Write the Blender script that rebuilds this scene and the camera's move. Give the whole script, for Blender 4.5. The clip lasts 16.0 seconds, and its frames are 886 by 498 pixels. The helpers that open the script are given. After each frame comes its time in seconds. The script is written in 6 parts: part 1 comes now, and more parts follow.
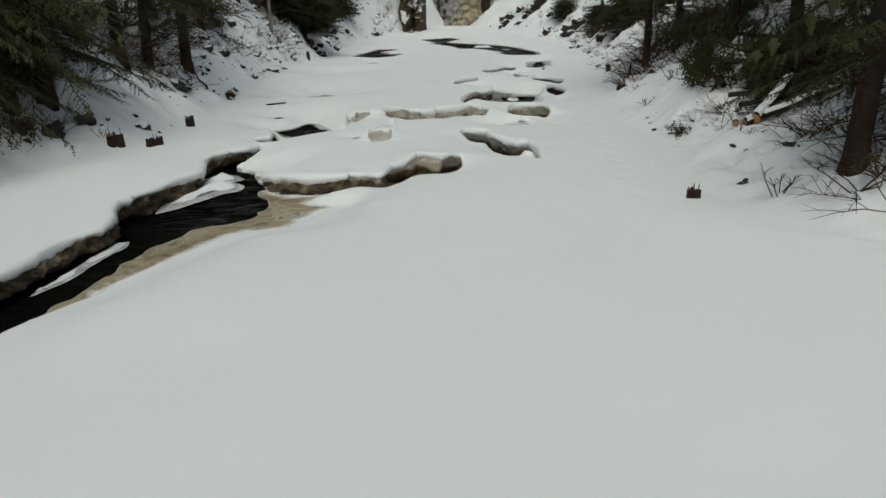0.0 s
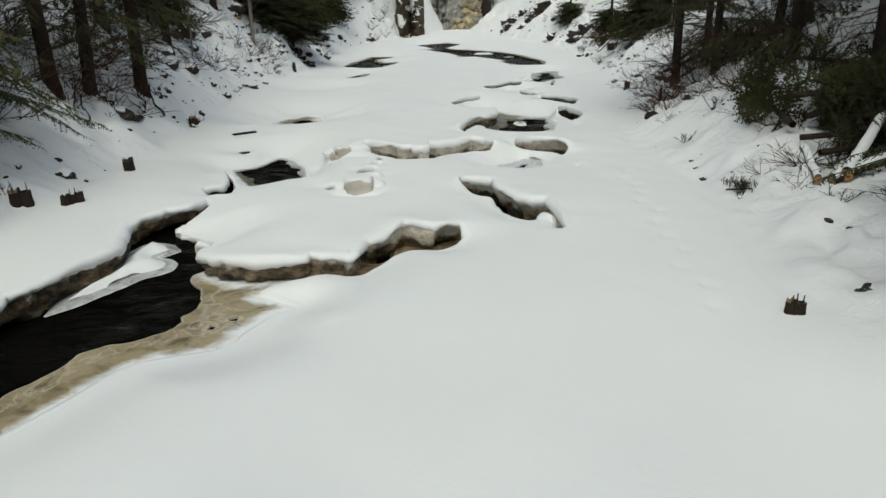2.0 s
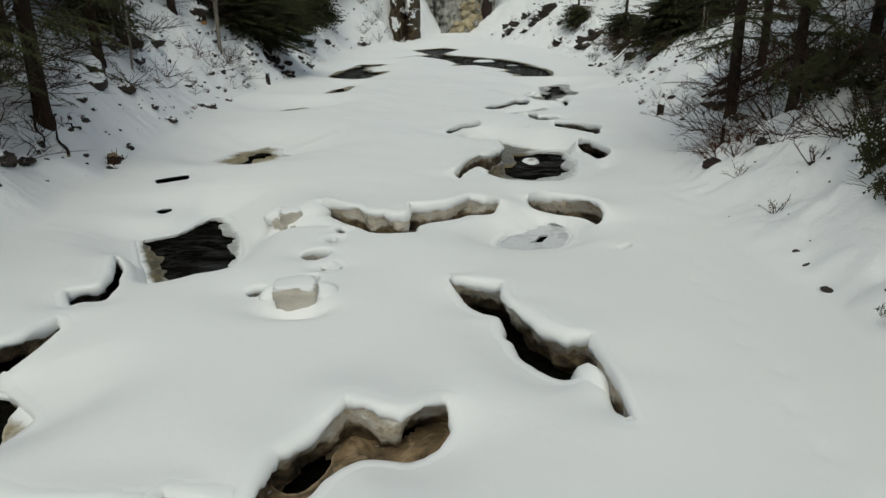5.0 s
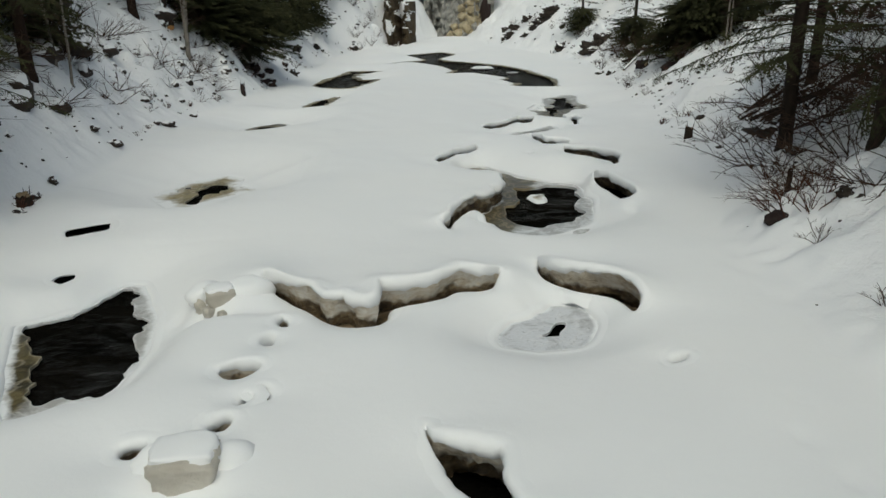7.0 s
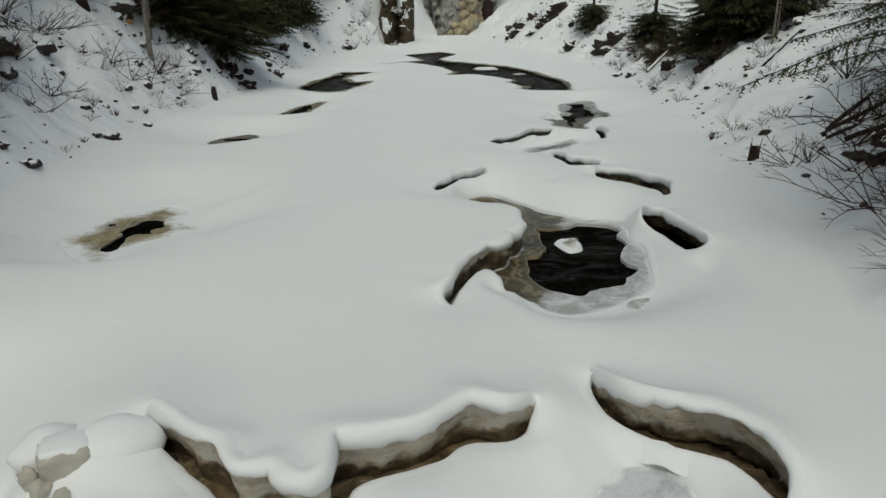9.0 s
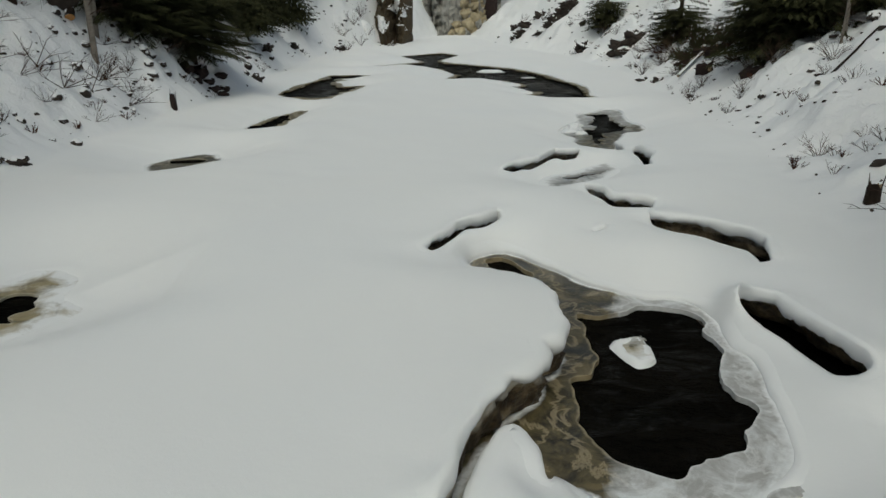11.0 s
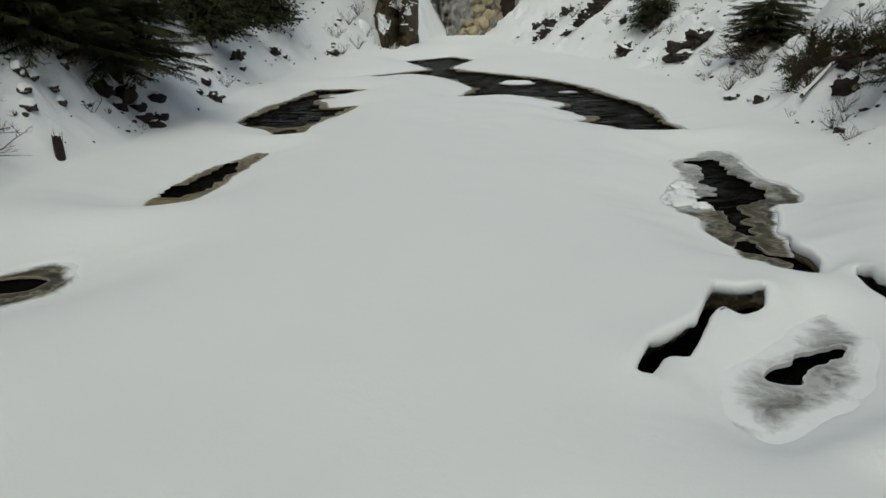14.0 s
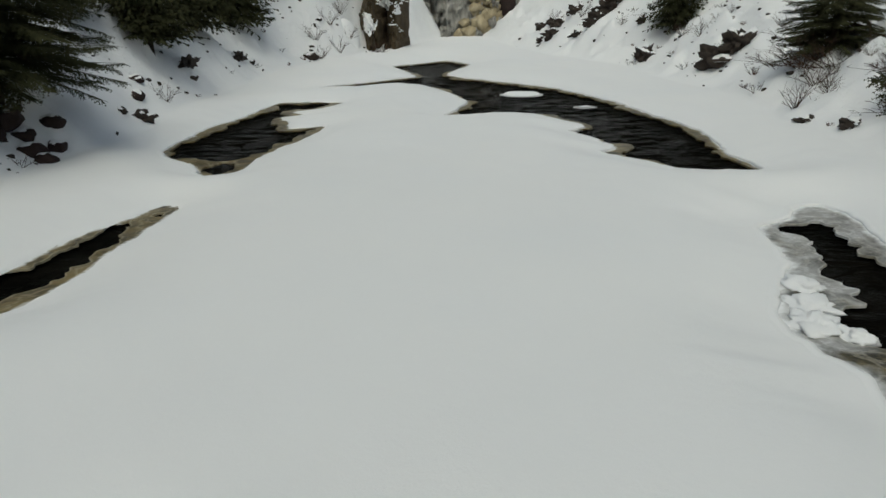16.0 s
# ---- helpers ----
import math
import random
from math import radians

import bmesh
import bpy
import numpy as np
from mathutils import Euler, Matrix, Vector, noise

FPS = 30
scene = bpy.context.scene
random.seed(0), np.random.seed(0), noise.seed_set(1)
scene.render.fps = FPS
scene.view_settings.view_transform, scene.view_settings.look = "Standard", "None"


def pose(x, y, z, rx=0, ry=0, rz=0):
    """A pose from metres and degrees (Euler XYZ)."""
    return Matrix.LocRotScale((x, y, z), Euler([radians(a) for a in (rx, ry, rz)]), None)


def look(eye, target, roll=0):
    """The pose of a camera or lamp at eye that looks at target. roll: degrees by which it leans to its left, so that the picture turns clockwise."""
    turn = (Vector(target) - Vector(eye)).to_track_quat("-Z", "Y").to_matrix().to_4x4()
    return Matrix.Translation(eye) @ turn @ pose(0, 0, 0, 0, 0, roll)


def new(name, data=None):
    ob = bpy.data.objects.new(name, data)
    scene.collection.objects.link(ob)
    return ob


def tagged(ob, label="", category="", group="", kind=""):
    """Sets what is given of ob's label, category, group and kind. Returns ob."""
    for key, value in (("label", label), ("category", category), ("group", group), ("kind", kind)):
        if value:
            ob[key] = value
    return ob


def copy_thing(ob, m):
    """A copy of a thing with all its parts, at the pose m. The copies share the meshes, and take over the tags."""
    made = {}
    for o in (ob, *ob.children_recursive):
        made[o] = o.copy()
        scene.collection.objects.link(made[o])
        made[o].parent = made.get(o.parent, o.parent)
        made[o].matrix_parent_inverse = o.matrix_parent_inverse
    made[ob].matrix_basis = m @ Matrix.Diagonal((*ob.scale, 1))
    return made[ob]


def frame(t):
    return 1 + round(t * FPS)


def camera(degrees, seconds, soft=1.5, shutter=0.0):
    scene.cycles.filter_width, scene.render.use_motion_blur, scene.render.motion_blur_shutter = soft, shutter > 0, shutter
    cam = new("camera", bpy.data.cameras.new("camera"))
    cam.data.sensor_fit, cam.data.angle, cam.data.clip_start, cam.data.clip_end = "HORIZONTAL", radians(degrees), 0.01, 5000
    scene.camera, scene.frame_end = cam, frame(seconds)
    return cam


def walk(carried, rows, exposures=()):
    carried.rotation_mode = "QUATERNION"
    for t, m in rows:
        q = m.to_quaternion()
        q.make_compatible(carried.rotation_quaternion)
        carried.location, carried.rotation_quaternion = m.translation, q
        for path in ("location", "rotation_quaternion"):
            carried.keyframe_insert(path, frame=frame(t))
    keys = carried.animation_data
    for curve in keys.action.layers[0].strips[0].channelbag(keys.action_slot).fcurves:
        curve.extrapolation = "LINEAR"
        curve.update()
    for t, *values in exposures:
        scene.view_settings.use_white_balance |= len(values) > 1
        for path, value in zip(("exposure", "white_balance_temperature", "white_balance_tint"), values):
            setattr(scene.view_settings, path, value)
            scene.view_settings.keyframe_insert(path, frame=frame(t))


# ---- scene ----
cam = camera(65.0, 16.0)
PATH = [
    (0.0, pose(0.300, 0.000, 3.000, 70.44, 1.18, -0.35)),
    (0.5, pose(0.343, 0.844, 3.045, 70.40, 1.19, -0.36)),
    (1.0, pose(0.373, 1.615, 3.127, 70.39, 1.20, -0.34)),
    (1.5, pose(0.385, 2.375, 3.206, 70.43, 1.24, -0.37)),
    (2.0, pose(0.415, 3.118, 3.265, 70.43, 1.35, -0.37)),
    (2.5, pose(0.441, 3.858, 3.294, 70.43, 1.42, -0.36)),
    (3.0, pose(0.476, 4.591, 3.327, 70.43, 1.38, -0.34)),
    (3.5, pose(0.507, 5.310, 3.343, 70.42, 1.36, -0.37)),
    (4.0, pose(0.536, 5.996, 3.341, 70.43, 1.28, -0.38)),
    (6.5, pose(0.805, 9.443, 3.433, 70.45, 1.12, -0.40)),
    (7.0, pose(0.847, 10.178, 3.421, 70.54, 1.12, -0.46)),
    (7.5, pose(0.877, 10.972, 3.393, 70.53, 1.06, -0.46)),
    (8.0, pose(0.885, 11.797, 3.342, 70.53, 1.05, -0.41)),
    (8.5, pose(0.870, 12.631, 3.269, 70.55, 1.01, -0.39)),
    (9.0, pose(0.859, 13.445, 3.168, 70.57, 0.93, -0.46)),
    (11.5, pose(0.933, 17.943, 2.898, 70.68, 0.94, -0.35)),
    (12.0, pose(0.803, 19.083, 2.841, 70.71, 0.97, -0.37)),
    (12.5, pose(0.718, 20.210, 2.834, 70.63, 0.87, -0.25)),
    (13.0, pose(0.637, 21.355, 2.831, 70.58, 1.08, -0.18)),
    (13.5, pose(0.602, 22.513, 2.840, 70.52, 1.18, -0.11)),
    (14.0, pose(0.639, 23.666, 2.865, 70.46, 1.47, 0.00)),
    (14.5, pose(0.677, 24.827, 2.856, 70.46, 1.32, -0.02)),
    (15.0, pose(0.713, 25.905, 2.820, 70.52, 1.37, -0.08)),
    (15.5, pose(0.776, 26.940, 2.781, 70.50, 1.40, -0.15)),
    (16.0, pose(0.865, 27.959, 2.742, 70.46, 1.51, -0.18)),
]
walk(cam, PATH, exposures=[(0.0, -0.83, 6160, -4), (2.5, -0.49, 6160, -4), (4.0, -0.73, 6160, -4), (7.0, -0.70, 6160, -4), (9.0, -0.84, 6160, -4), (11.5, -0.91, 6160, -4), (14.0, -0.85, 6160, -4), (16.0, -0.85, 6160, -4)])

# ---- light: overcast winter day in a wooded gorge ----
world = bpy.data.worlds.new("overcast_sky")
scene.world = world
world.use_nodes = True
sky = world.node_tree.nodes.new("ShaderNodeTexSky")
sky.sky_type = "NISHITA"
sky.sun_disc = False
sky.sun_elevation = radians(62)
sky.sun_rotation = radians(187)
sky.air_density, sky.dust_density, sky.ozone_density = 1.0, 7.0, 0.8
back = world.node_tree.nodes["Background"]
back.inputs["Strength"].default_value = 0.13
world.node_tree.links.new(sky.outputs[0], back.inputs["Color"])
sun = new("sun", bpy.data.lights.new("sun", "SUN"))
sun.data.energy, sun.data.angle, sun.data.color = 0.9, radians(60), (1.0, 0.985, 0.965)
sun.matrix_world = look((-4, -12, 60), (0, 20, 0))

# ---- materials ----


def material(name, rough=0.6, spec=0.4):
    m = bpy.data.materials.new(name)
    m.use_nodes = True
    n = m.node_tree.nodes
    p = n["Principled BSDF"]
    p.inputs["Roughness"].default_value = rough
    p.inputs["Specular IOR Level"].default_value = spec
    return m, n, m.node_tree.links, p


def coords(n, links, scale=(1, 1, 1)):
    tc = n.new("ShaderNodeTexCoord")
    mp = n.new("ShaderNodeMapping")
    mp.inputs["Scale"].default_value = scale
    links.new(tc.outputs["Object"], mp.inputs["Vector"])
    return mp.outputs["Vector"]


def noise_tex(n, links, vec, scale, detail=4, rough=0.55, dist=0.0):
    t = n.new("ShaderNodeTexNoise")
    t.inputs["Scale"].default_value = scale
    t.inputs["Detail"].default_value = detail
    t.inputs["Roughness"].default_value = rough
    t.inputs["Distortion"].default_value = dist
    links.new(vec, t.inputs["Vector"])
    return t.outputs["Fac"]


def ramp(n, links, fac, *stops):
    r = n.new("ShaderNodeValToRGB")
    e = r.color_ramp.elements
    while len(e) < len(stops):
        e.new(0.5)
    for el, (pos, col) in zip(e, stops):
        el.position, el.color = pos, (*col, 1)
    links.new(fac, r.inputs["Fac"])
    return r.outputs["Color"]


def mix(n, links, fac, a, b, how="MIX"):
    m = n.new("ShaderNodeMix")
    m.data_type, m.blend_type = "RGBA", how
    for sock, v in ((m.inputs[0], fac), (m.inputs[6], a), (m.inputs[7], b)):
        if isinstance(v, (int, float)):
            sock.default_value = v
        elif isinstance(v, tuple):
            sock.default_value = (*v, 1)
        else:
            links.new(v, sock)
    return m.outputs[2]


def relief(n, links, p, height, strength=0.3, distance=0.02):
    b = n.new("ShaderNodeBump")
    b.inputs["Strength"].default_value = strength
    b.inputs["Distance"].default_value = distance
    links.new(height, b.inputs["Height"])
    links.new(b.outputs["Normal"], p.inputs["Normal"])


def make_snow():
    m, n, l, p = material("snow", 0.75, 0.25)
    v = coords(n, l)
    big = noise_tex(n, l, v, 0.35, 3)
    fine = noise_tex(n, l, v, 45, 5, 0.7)
    col = mix(n, l, big, (0.83, 0.84, 0.85), (0.88, 0.875, 0.86))
    l.new(col, p.inputs["Base Color"])
    both = mix(n, l, 0.25, noise_tex(n, l, v, 5, 4), fine)
    at = n.new("ShaderNodeAttribute")
    at.attribute_name = "bank"
    crust = noise_tex(n, l, v, 6.5, 5, 0.62, 0.4)
    lift = n.new("ShaderNodeMath")
    lift.operation = "MULTIPLY"
    l.new(crust, lift.inputs[0])
    l.new(at.outputs["Fac"], lift.inputs[1])
    first = n.new("ShaderNodeBump")
    first.inputs["Strength"].default_value, first.inputs["Distance"].default_value = 0.9, 0.055
    l.new(lift.outputs[0], first.inputs["Height"])
    second = n.new("ShaderNodeBump")
    second.inputs["Strength"].default_value, second.inputs["Distance"].default_value = 0.25, 0.03
    l.new(both, second.inputs["Height"])
    l.new(first.outputs["Normal"], second.inputs["Normal"])
    l.new(second.outputs["Normal"], p.inputs["Normal"])
    return m


def make_water():
    m, n, l, p = material("river_water", 0.22, 0.1)
    p.inputs["IOR"].default_value = 1.33
    v = coords(n, l, (0.55, 1.0, 1.0))
    l.new(ramp(n, l, noise_tex(n, l, v, 1.2, 4), (0.3, (0.0035, 0.0036, 0.003)), (0.75, (0.010, 0.009, 0.007))), p.inputs["Base Color"])
    chop = noise_tex(n, l, v, 2.2, 7, 0.66, 0.6)
    l.new(ramp(n, l, noise_tex(n, l, v, 3.4, 6, 0.66, 0.8), (0.46, (0.0, 0.0, 0.0)), (0.6, (0.025, 0.025, 0.025)), (0.74, (0.2, 0.2, 0.2))), p.inputs["Specular IOR Level"])
    relief(n, l, p, mix(n, l, 0.4, chop, noise_tex(n, l, v, 9, 5, 0.6)), 1.0, 0.3)
    return m


def make_ice_wall():
    """Cream upper ice over a lower layer stained brown by the river."""
    m, n, l, p = material("stained_ice", 0.38, 0.5)
    v = coords(n, l, (1, 1, 2.0))
    plain = coords(n, l)
    sep = n.new("ShaderNodeSeparateXYZ")
    l.new(plain, sep.inputs[0])
    wave = n.new("ShaderNodeMath")
    wave.operation = "MULTIPLY_ADD"
    l.new(noise_tex(n, l, plain, 1.6, 5, 0.6), wave.inputs[0])
    wave.inputs[1].default_value = -0.52
    l.new(sep.outputs["Z"], wave.inputs[2])
    strata = noise_tex(n, l, v, 5.0, 7, 0.68, 0.5)
    cream = ramp(n, l, strata, (0.34, (0.42, 0.33, 0.21)), (0.46, (0.68, 0.60, 0.47)), (0.6, (0.80, 0.76, 0.68)))
    brown = ramp(n, l, noise_tex(n, l, v, 4.2, 8, 0.7), (0.36, (0.030, 0.021, 0.011)), (0.5, (0.135, 0.093, 0.048)), (0.64, (0.40, 0.31, 0.19)))
    fac = ramp(n, l, wave.outputs[0], (0.0, (0, 0, 0)), (0.05, (1, 1, 1)))
    l.new(mix(n, l, fac, brown, cream), p.inputs["Base Color"])
    relief(n, l, p, noise_tex(n, l, plain, 14, 7, 0.7), 0.9, 0.07)
    return m


def make_shelf(name, dark, mid, pale, rough, white, share=0.5, other=None, pits=False):
    """Flat new ice: growth lines along the water's edge, stains, and white frost towards the snow."""
    m, n, l, p = material(name, rough, 0.5)
    v = coords(n, l)

    def attribute(which):
        at = n.new("ShaderNodeAttribute")
        at.attribute_name = which
        return at.outputs["Fac"]

    def calc(op, a, b, c=0.0):
        q = n.new("ShaderNodeMath")
        q.operation = op
        for sock, x in zip(q.inputs, (a, b, c)):
            if isinstance(x, (int, float)):
                sock.default_value = x
            else:
                l.new(x, sock)
        return q.outputs[0]

    warp = noise_tex(n, l, v, 2.3, 7, 0.62, 1.3)
    if other:
        there = ramp(n, l, calc("ADD", attribute("zone"), calc("MULTIPLY_ADD", noise_tex(n, l, v, 1.7, 6, 0.62, 0.8), 1.3, -0.65)), (0.3, (0, 0, 0)), (0.6, (1, 1, 1)))
        dark, mid, pale = mix(n, l, there, dark, other[0]), mix(n, l, there, mid, other[1]), mix(n, l, there, pale, other[2])
    lines = calc("PINGPONG", calc("MULTIPLY_ADD", attribute("ring"), 2.6, calc("MULTIPLY", warp, 2.2)), 0.5)
    stain = mix(n, l, ramp(n, l, noise_tex(n, l, v, 3.2, 7, 0.66, 0.9), (share - 0.1, (0, 0, 0)), (share + 0.12, (1, 1, 1))), dark, mid)
    col = mix(n, l, ramp(n, l, lines, (0.40, (0, 0, 0)), (0.475, (0.42, 0.42, 0.42))), stain, pale)
    edge = calc("ADD", attribute("ring"), calc("MULTIPLY", noise_tex(n, l, v, 14, 3), 0.05))
    col = mix(n, l, ramp(n, l, edge, (0.025, (0.6, 0.6, 0.6)), (0.05, (0, 0, 0))), col, pale)
    reach = calc("ADD", attribute("rim"), calc("MULTIPLY_ADD", noise_tex(n, l, v, 2.6, 7, 0.66, 0.5), 2.6 * white, -1.3 * white))
    frost = ramp(n, l, reach, (0.25 * white, (1, 1, 1)), (white, (0, 0, 0)))
    grain = ramp(n, l, noise_tex(n, l, v, 26, 4, 0.7), (0.38, (0.86, 0.85, 0.83)), (0.58, (1, 1, 1)))
    l.new(mix(n, l, frost, mix(n, l, 0.6, col, grain, "MULTIPLY"), (0.85, 0.855, 0.855)), p.inputs["Base Color"])
    if pits:
        spots = ramp(n, l, noise_tex(n, l, coords(n, l, (1, 2.2, 1)), 17, 3, 0.6), (0.655, (0, 0, 0)), (0.70, (1, 1, 1)))
        l.new(mix(n, l, spots, mix(n, l, frost, mix(n, l, 0.6, col, grain, "MULTIPLY"), (0.85, 0.855, 0.855)), (0.10, 0.10, 0.09)), p.inputs["Base Color"])
    l.new(mix(n, l, frost, (rough, rough, rough), (0.7, 0.7, 0.7)), p.inputs["Roughness"])
    relief(n, l, p, mix(n, l, 0.6, noise_tex(n, l, v, 17, 5, 0.6), lines), 0.3, 0.02)
    return m


def make_plain(name, scale, lo, hi, rough=0.8, stretch=(1, 1, 1), bump=0.5, dist=0.02, spec=0.3, vary=0.0):
    m, n, l, p = material(name, rough, spec)
    v = coords(n, l, stretch)
    c = mix(n, l, noise_tex(n, l, v, scale, 6, 0.65), lo, hi)
    c2 = mix(n, l, 0.5, c, ramp(n, l, noise_tex(n, l, v, scale * 0.21, 3), (0.35, (0.6, 0.6, 0.6)), (0.65, (1, 1, 1))), "MULTIPLY")
    if vary:
        oi = n.new("ShaderNodeObjectInfo")
        c2 = mix(n, l, vary, c2, ramp(n, l, oi.outputs["Random"], (0, (0.55, 0.55, 0.5)), (1, (1, 1, 1))), "MULTIPLY")
    l.new(c2, p.inputs["Base Color"])
    relief(n, l, p, noise_tex(n, l, v, scale * 2, 6, 0.7), bump, dist)
    return m


SNOW = make_snow()
WATER = make_water()
ICE = make_ice_wall()
SHELF_TAN = make_shelf("tan_shelf_ice", (0.11, 0.082, 0.04), (0.40, 0.33, 0.205), (0.74, 0.69, 0.58), 0.3, 0.2, 0.42)
SHELF_OLIVE = make_shelf("olive_shelf_ice", (0.03, 0.026, 0.014), (0.17, 0.14, 0.07), (0.58, 0.52, 0.40), 0.3, 0.14, 0.54)
SHELF_BROWN = make_shelf("wet_brown_ice", (0.05, 0.036, 0.02), (0.26, 0.185, 0.105), (0.46, 0.36, 0.24), 0.35, 0.012, 0.5)
SHELF_GREY = make_shelf("grey_shelf_ice", (0.16, 0.15, 0.13), (0.50, 0.50, 0.49), (0.76, 0.76, 0.75), 0.4, 0.2, 0.45)
SHELF_FROST = make_shelf("frosted_shelf_ice", (0.36, 0.36, 0.36), (0.66, 0.67, 0.69), (0.78, 0.78, 0.78), 0.5, 0.05, 0.42, pits=True)
FROSTED = ((0.42, 0.41, 0.39), (0.76, 0.77, 0.77), (0.82, 0.82, 0.81))
SHELF_MIXED = make_shelf("brown_to_white_shelf_ice", (0.035, 0.030, 0.017), (0.17, 0.135, 0.065), (0.52, 0.43, 0.27), 0.28, 0.05, 0.52, FROSTED)
SHELF_EDGE = make_shelf("olive_to_white_shelf_ice", (0.03, 0.026, 0.013), (0.20, 0.16, 0.075), (0.52, 0.47, 0.36), 0.3, 0.09, 0.54, FROSTED)
SHELF_PUDDLE = make_shelf("yellowish_puddle_ice", (0.06, 0.048, 0.02), (0.33, 0.27, 0.14), (0.62, 0.57, 0.45), 0.35, 0.34, 0.42)
SHELF_STAIN = make_shelf("yellow_brown_fringe_ice", (0.045, 0.036, 0.016), (0.24, 0.19, 0.09), (0.58, 0.52, 0.38), 0.35, 0.06, 0.46)
BARK = make_plain("spruce_bark", 9, (0.014, 0.011, 0.009), (0.058, 0.043, 0.032), 0.95, (1, 1, 0.25), 0.9, 0.03, 0.1)
PINE = make_plain("pine_bark", 8, (0.014, 0.010, 0.008), (0.055, 0.034, 0.024), 0.95, (1, 1, 0.25), 0.9, 0.03, 0.1)
PALE_ICE = make_plain("pale_tan_ice", 3.5, (0.42, 0.37, 0.28), (0.78, 0.75, 0.68), 0.45, (1, 1, 1.6), 0.7, 0.05, 0.5)
BIRCH = make_plain("birch_bark", 6, (0.06, 0.05, 0.04), (0.42, 0.37, 0.31), 0.85, (0.4, 0.4, 2.5), 0.5, 0.01, 0.2)
NEEDLE = make_plain("spruce_needles", 3, (0.025, 0.028, 0.014), (0.108, 0.108, 0.052), 0.85, (1, 1, 1), 0.0, 0.01, 0.05, 0.4)
TWIG = make_plain("bare_twigs", 5, (0.032, 0.020, 0.014), (0.105, 0.066, 0.045), 0.9, (1, 1, 1), 0.2, 0.01, 0.1)
REDTWIG = make_plain("red_brown_twigs", 5, (0.05, 0.022, 0.014), (0.13, 0.062, 0.040), 0.9, (1, 1, 1), 0.2, 0.01, 0.1)
ROCK = make_plain("dark_rock", 4, (0.018, 0.015, 0.013), (0.085, 0.066, 0.052), 0.85, (1, 1, 1), 0.8, 0.05, 0.3)
CLIFF = make_plain("brown_cliff_rock", 2.6, (0.012, 0.010, 0.006), (0.15, 0.11, 0.06), 0.85, (1, 1, 0.6), 0.9, 0.12, 0.3)
REDROCK = make_plain("red_brown_rock", 3, (0.011, 0.008, 0.007), (0.050, 0.030, 0.025), 0.85, (1, 1, 1), 0.8, 0.05, 0.3)
CUT = make_plain("fresh_cut_wood", 7, (0.42, 0.20, 0.07), (0.62, 0.36, 0.15), 0.8, (1, 1, 1), 0.3, 0.01, 0.2)
OLDCUT = make_plain("weathered_cut_wood", 9, (0.16, 0.11, 0.06), (0.38, 0.29, 0.18), 0.9, (1, 1, 0.3), 0.6, 0.02, 0.2)
FALL_TAN = make_plain("tan_spray_ice", 2.6, (0.26, 0.19, 0.09), (0.80, 0.70, 0.48), 0.55, (1, 1, 0.5), 1.0, 0.15, 0.4)
FALL_ICE = make_plain("grey_waterfall_ice", 3.0, (0.12, 0.11, 0.09), (0.74, 0.72, 0.66), 0.5, (1, 1, 0.35), 1.0, 0.2, 0.4)

# ---- helpers for building ----


def mesh_of(name, verts, faces, mat, smooth=True):
    me = bpy.data.meshes.new(name)
    me.from_pydata([tuple(v) for v in verts], [], [tuple(f) for f in faces])
    for mm in (mat if isinstance(mat, (list, tuple)) else [mat]):
        me.materials.append(mm)
    if smooth:
        me.polygons.foreach_set("use_smooth", [True] * len(me.polygons))
    me.update()
    return me


def put(name, verts, faces, mat, parent=None, label="", category="", group="", kind="", smooth=True):
    ob = new(name, mesh_of(name, verts, faces, mat, smooth))
    if parent is not None:
        ob.parent = parent
    return tagged(ob, label, category, group, kind)


def part(name, bm, mat, parent, label=""):
    me = bpy.data.meshes.new(name)
    bm.to_mesh(me)
    bm.free()
    me.materials.append(mat)
    me.polygons.foreach_set("use_smooth", [True] * len(me.polygons))
    ob = new(name, me)
    ob.parent = parent
    return tagged(ob, label)


def hash2(i, j, s):
    v = np.sin(i * 127.1 + j * 311.7 + s * 74.7) * 43758.5453
    return v - np.floor(v)


def vnoise(x, y, s=0):
    xi, yi = np.floor(x), np.floor(y)
    fx, fy = x - xi, y - yi
    fx, fy = fx * fx * (3 - 2 * fx), fy * fy * (3 - 2 * fy)
    a = hash2(xi, yi, s) * (1 - fx) + hash2(xi + 1, yi, s) * fx
    b = hash2(xi, yi + 1, s) * (1 - fx) + hash2(xi + 1, yi + 1, s) * fx
    return (a * (1 - fy) + b * fy) * 2 - 1


def fbm(x, y, octaves=3, s=0):
    x, y = np.asarray(x, float), np.asarray(y, float)
    return sum(vnoise(x * 2 ** k + 13.7 * k, y * 2 ** k - 7.1 * k, s + k) * 0.5 ** k for k in range(octaves))


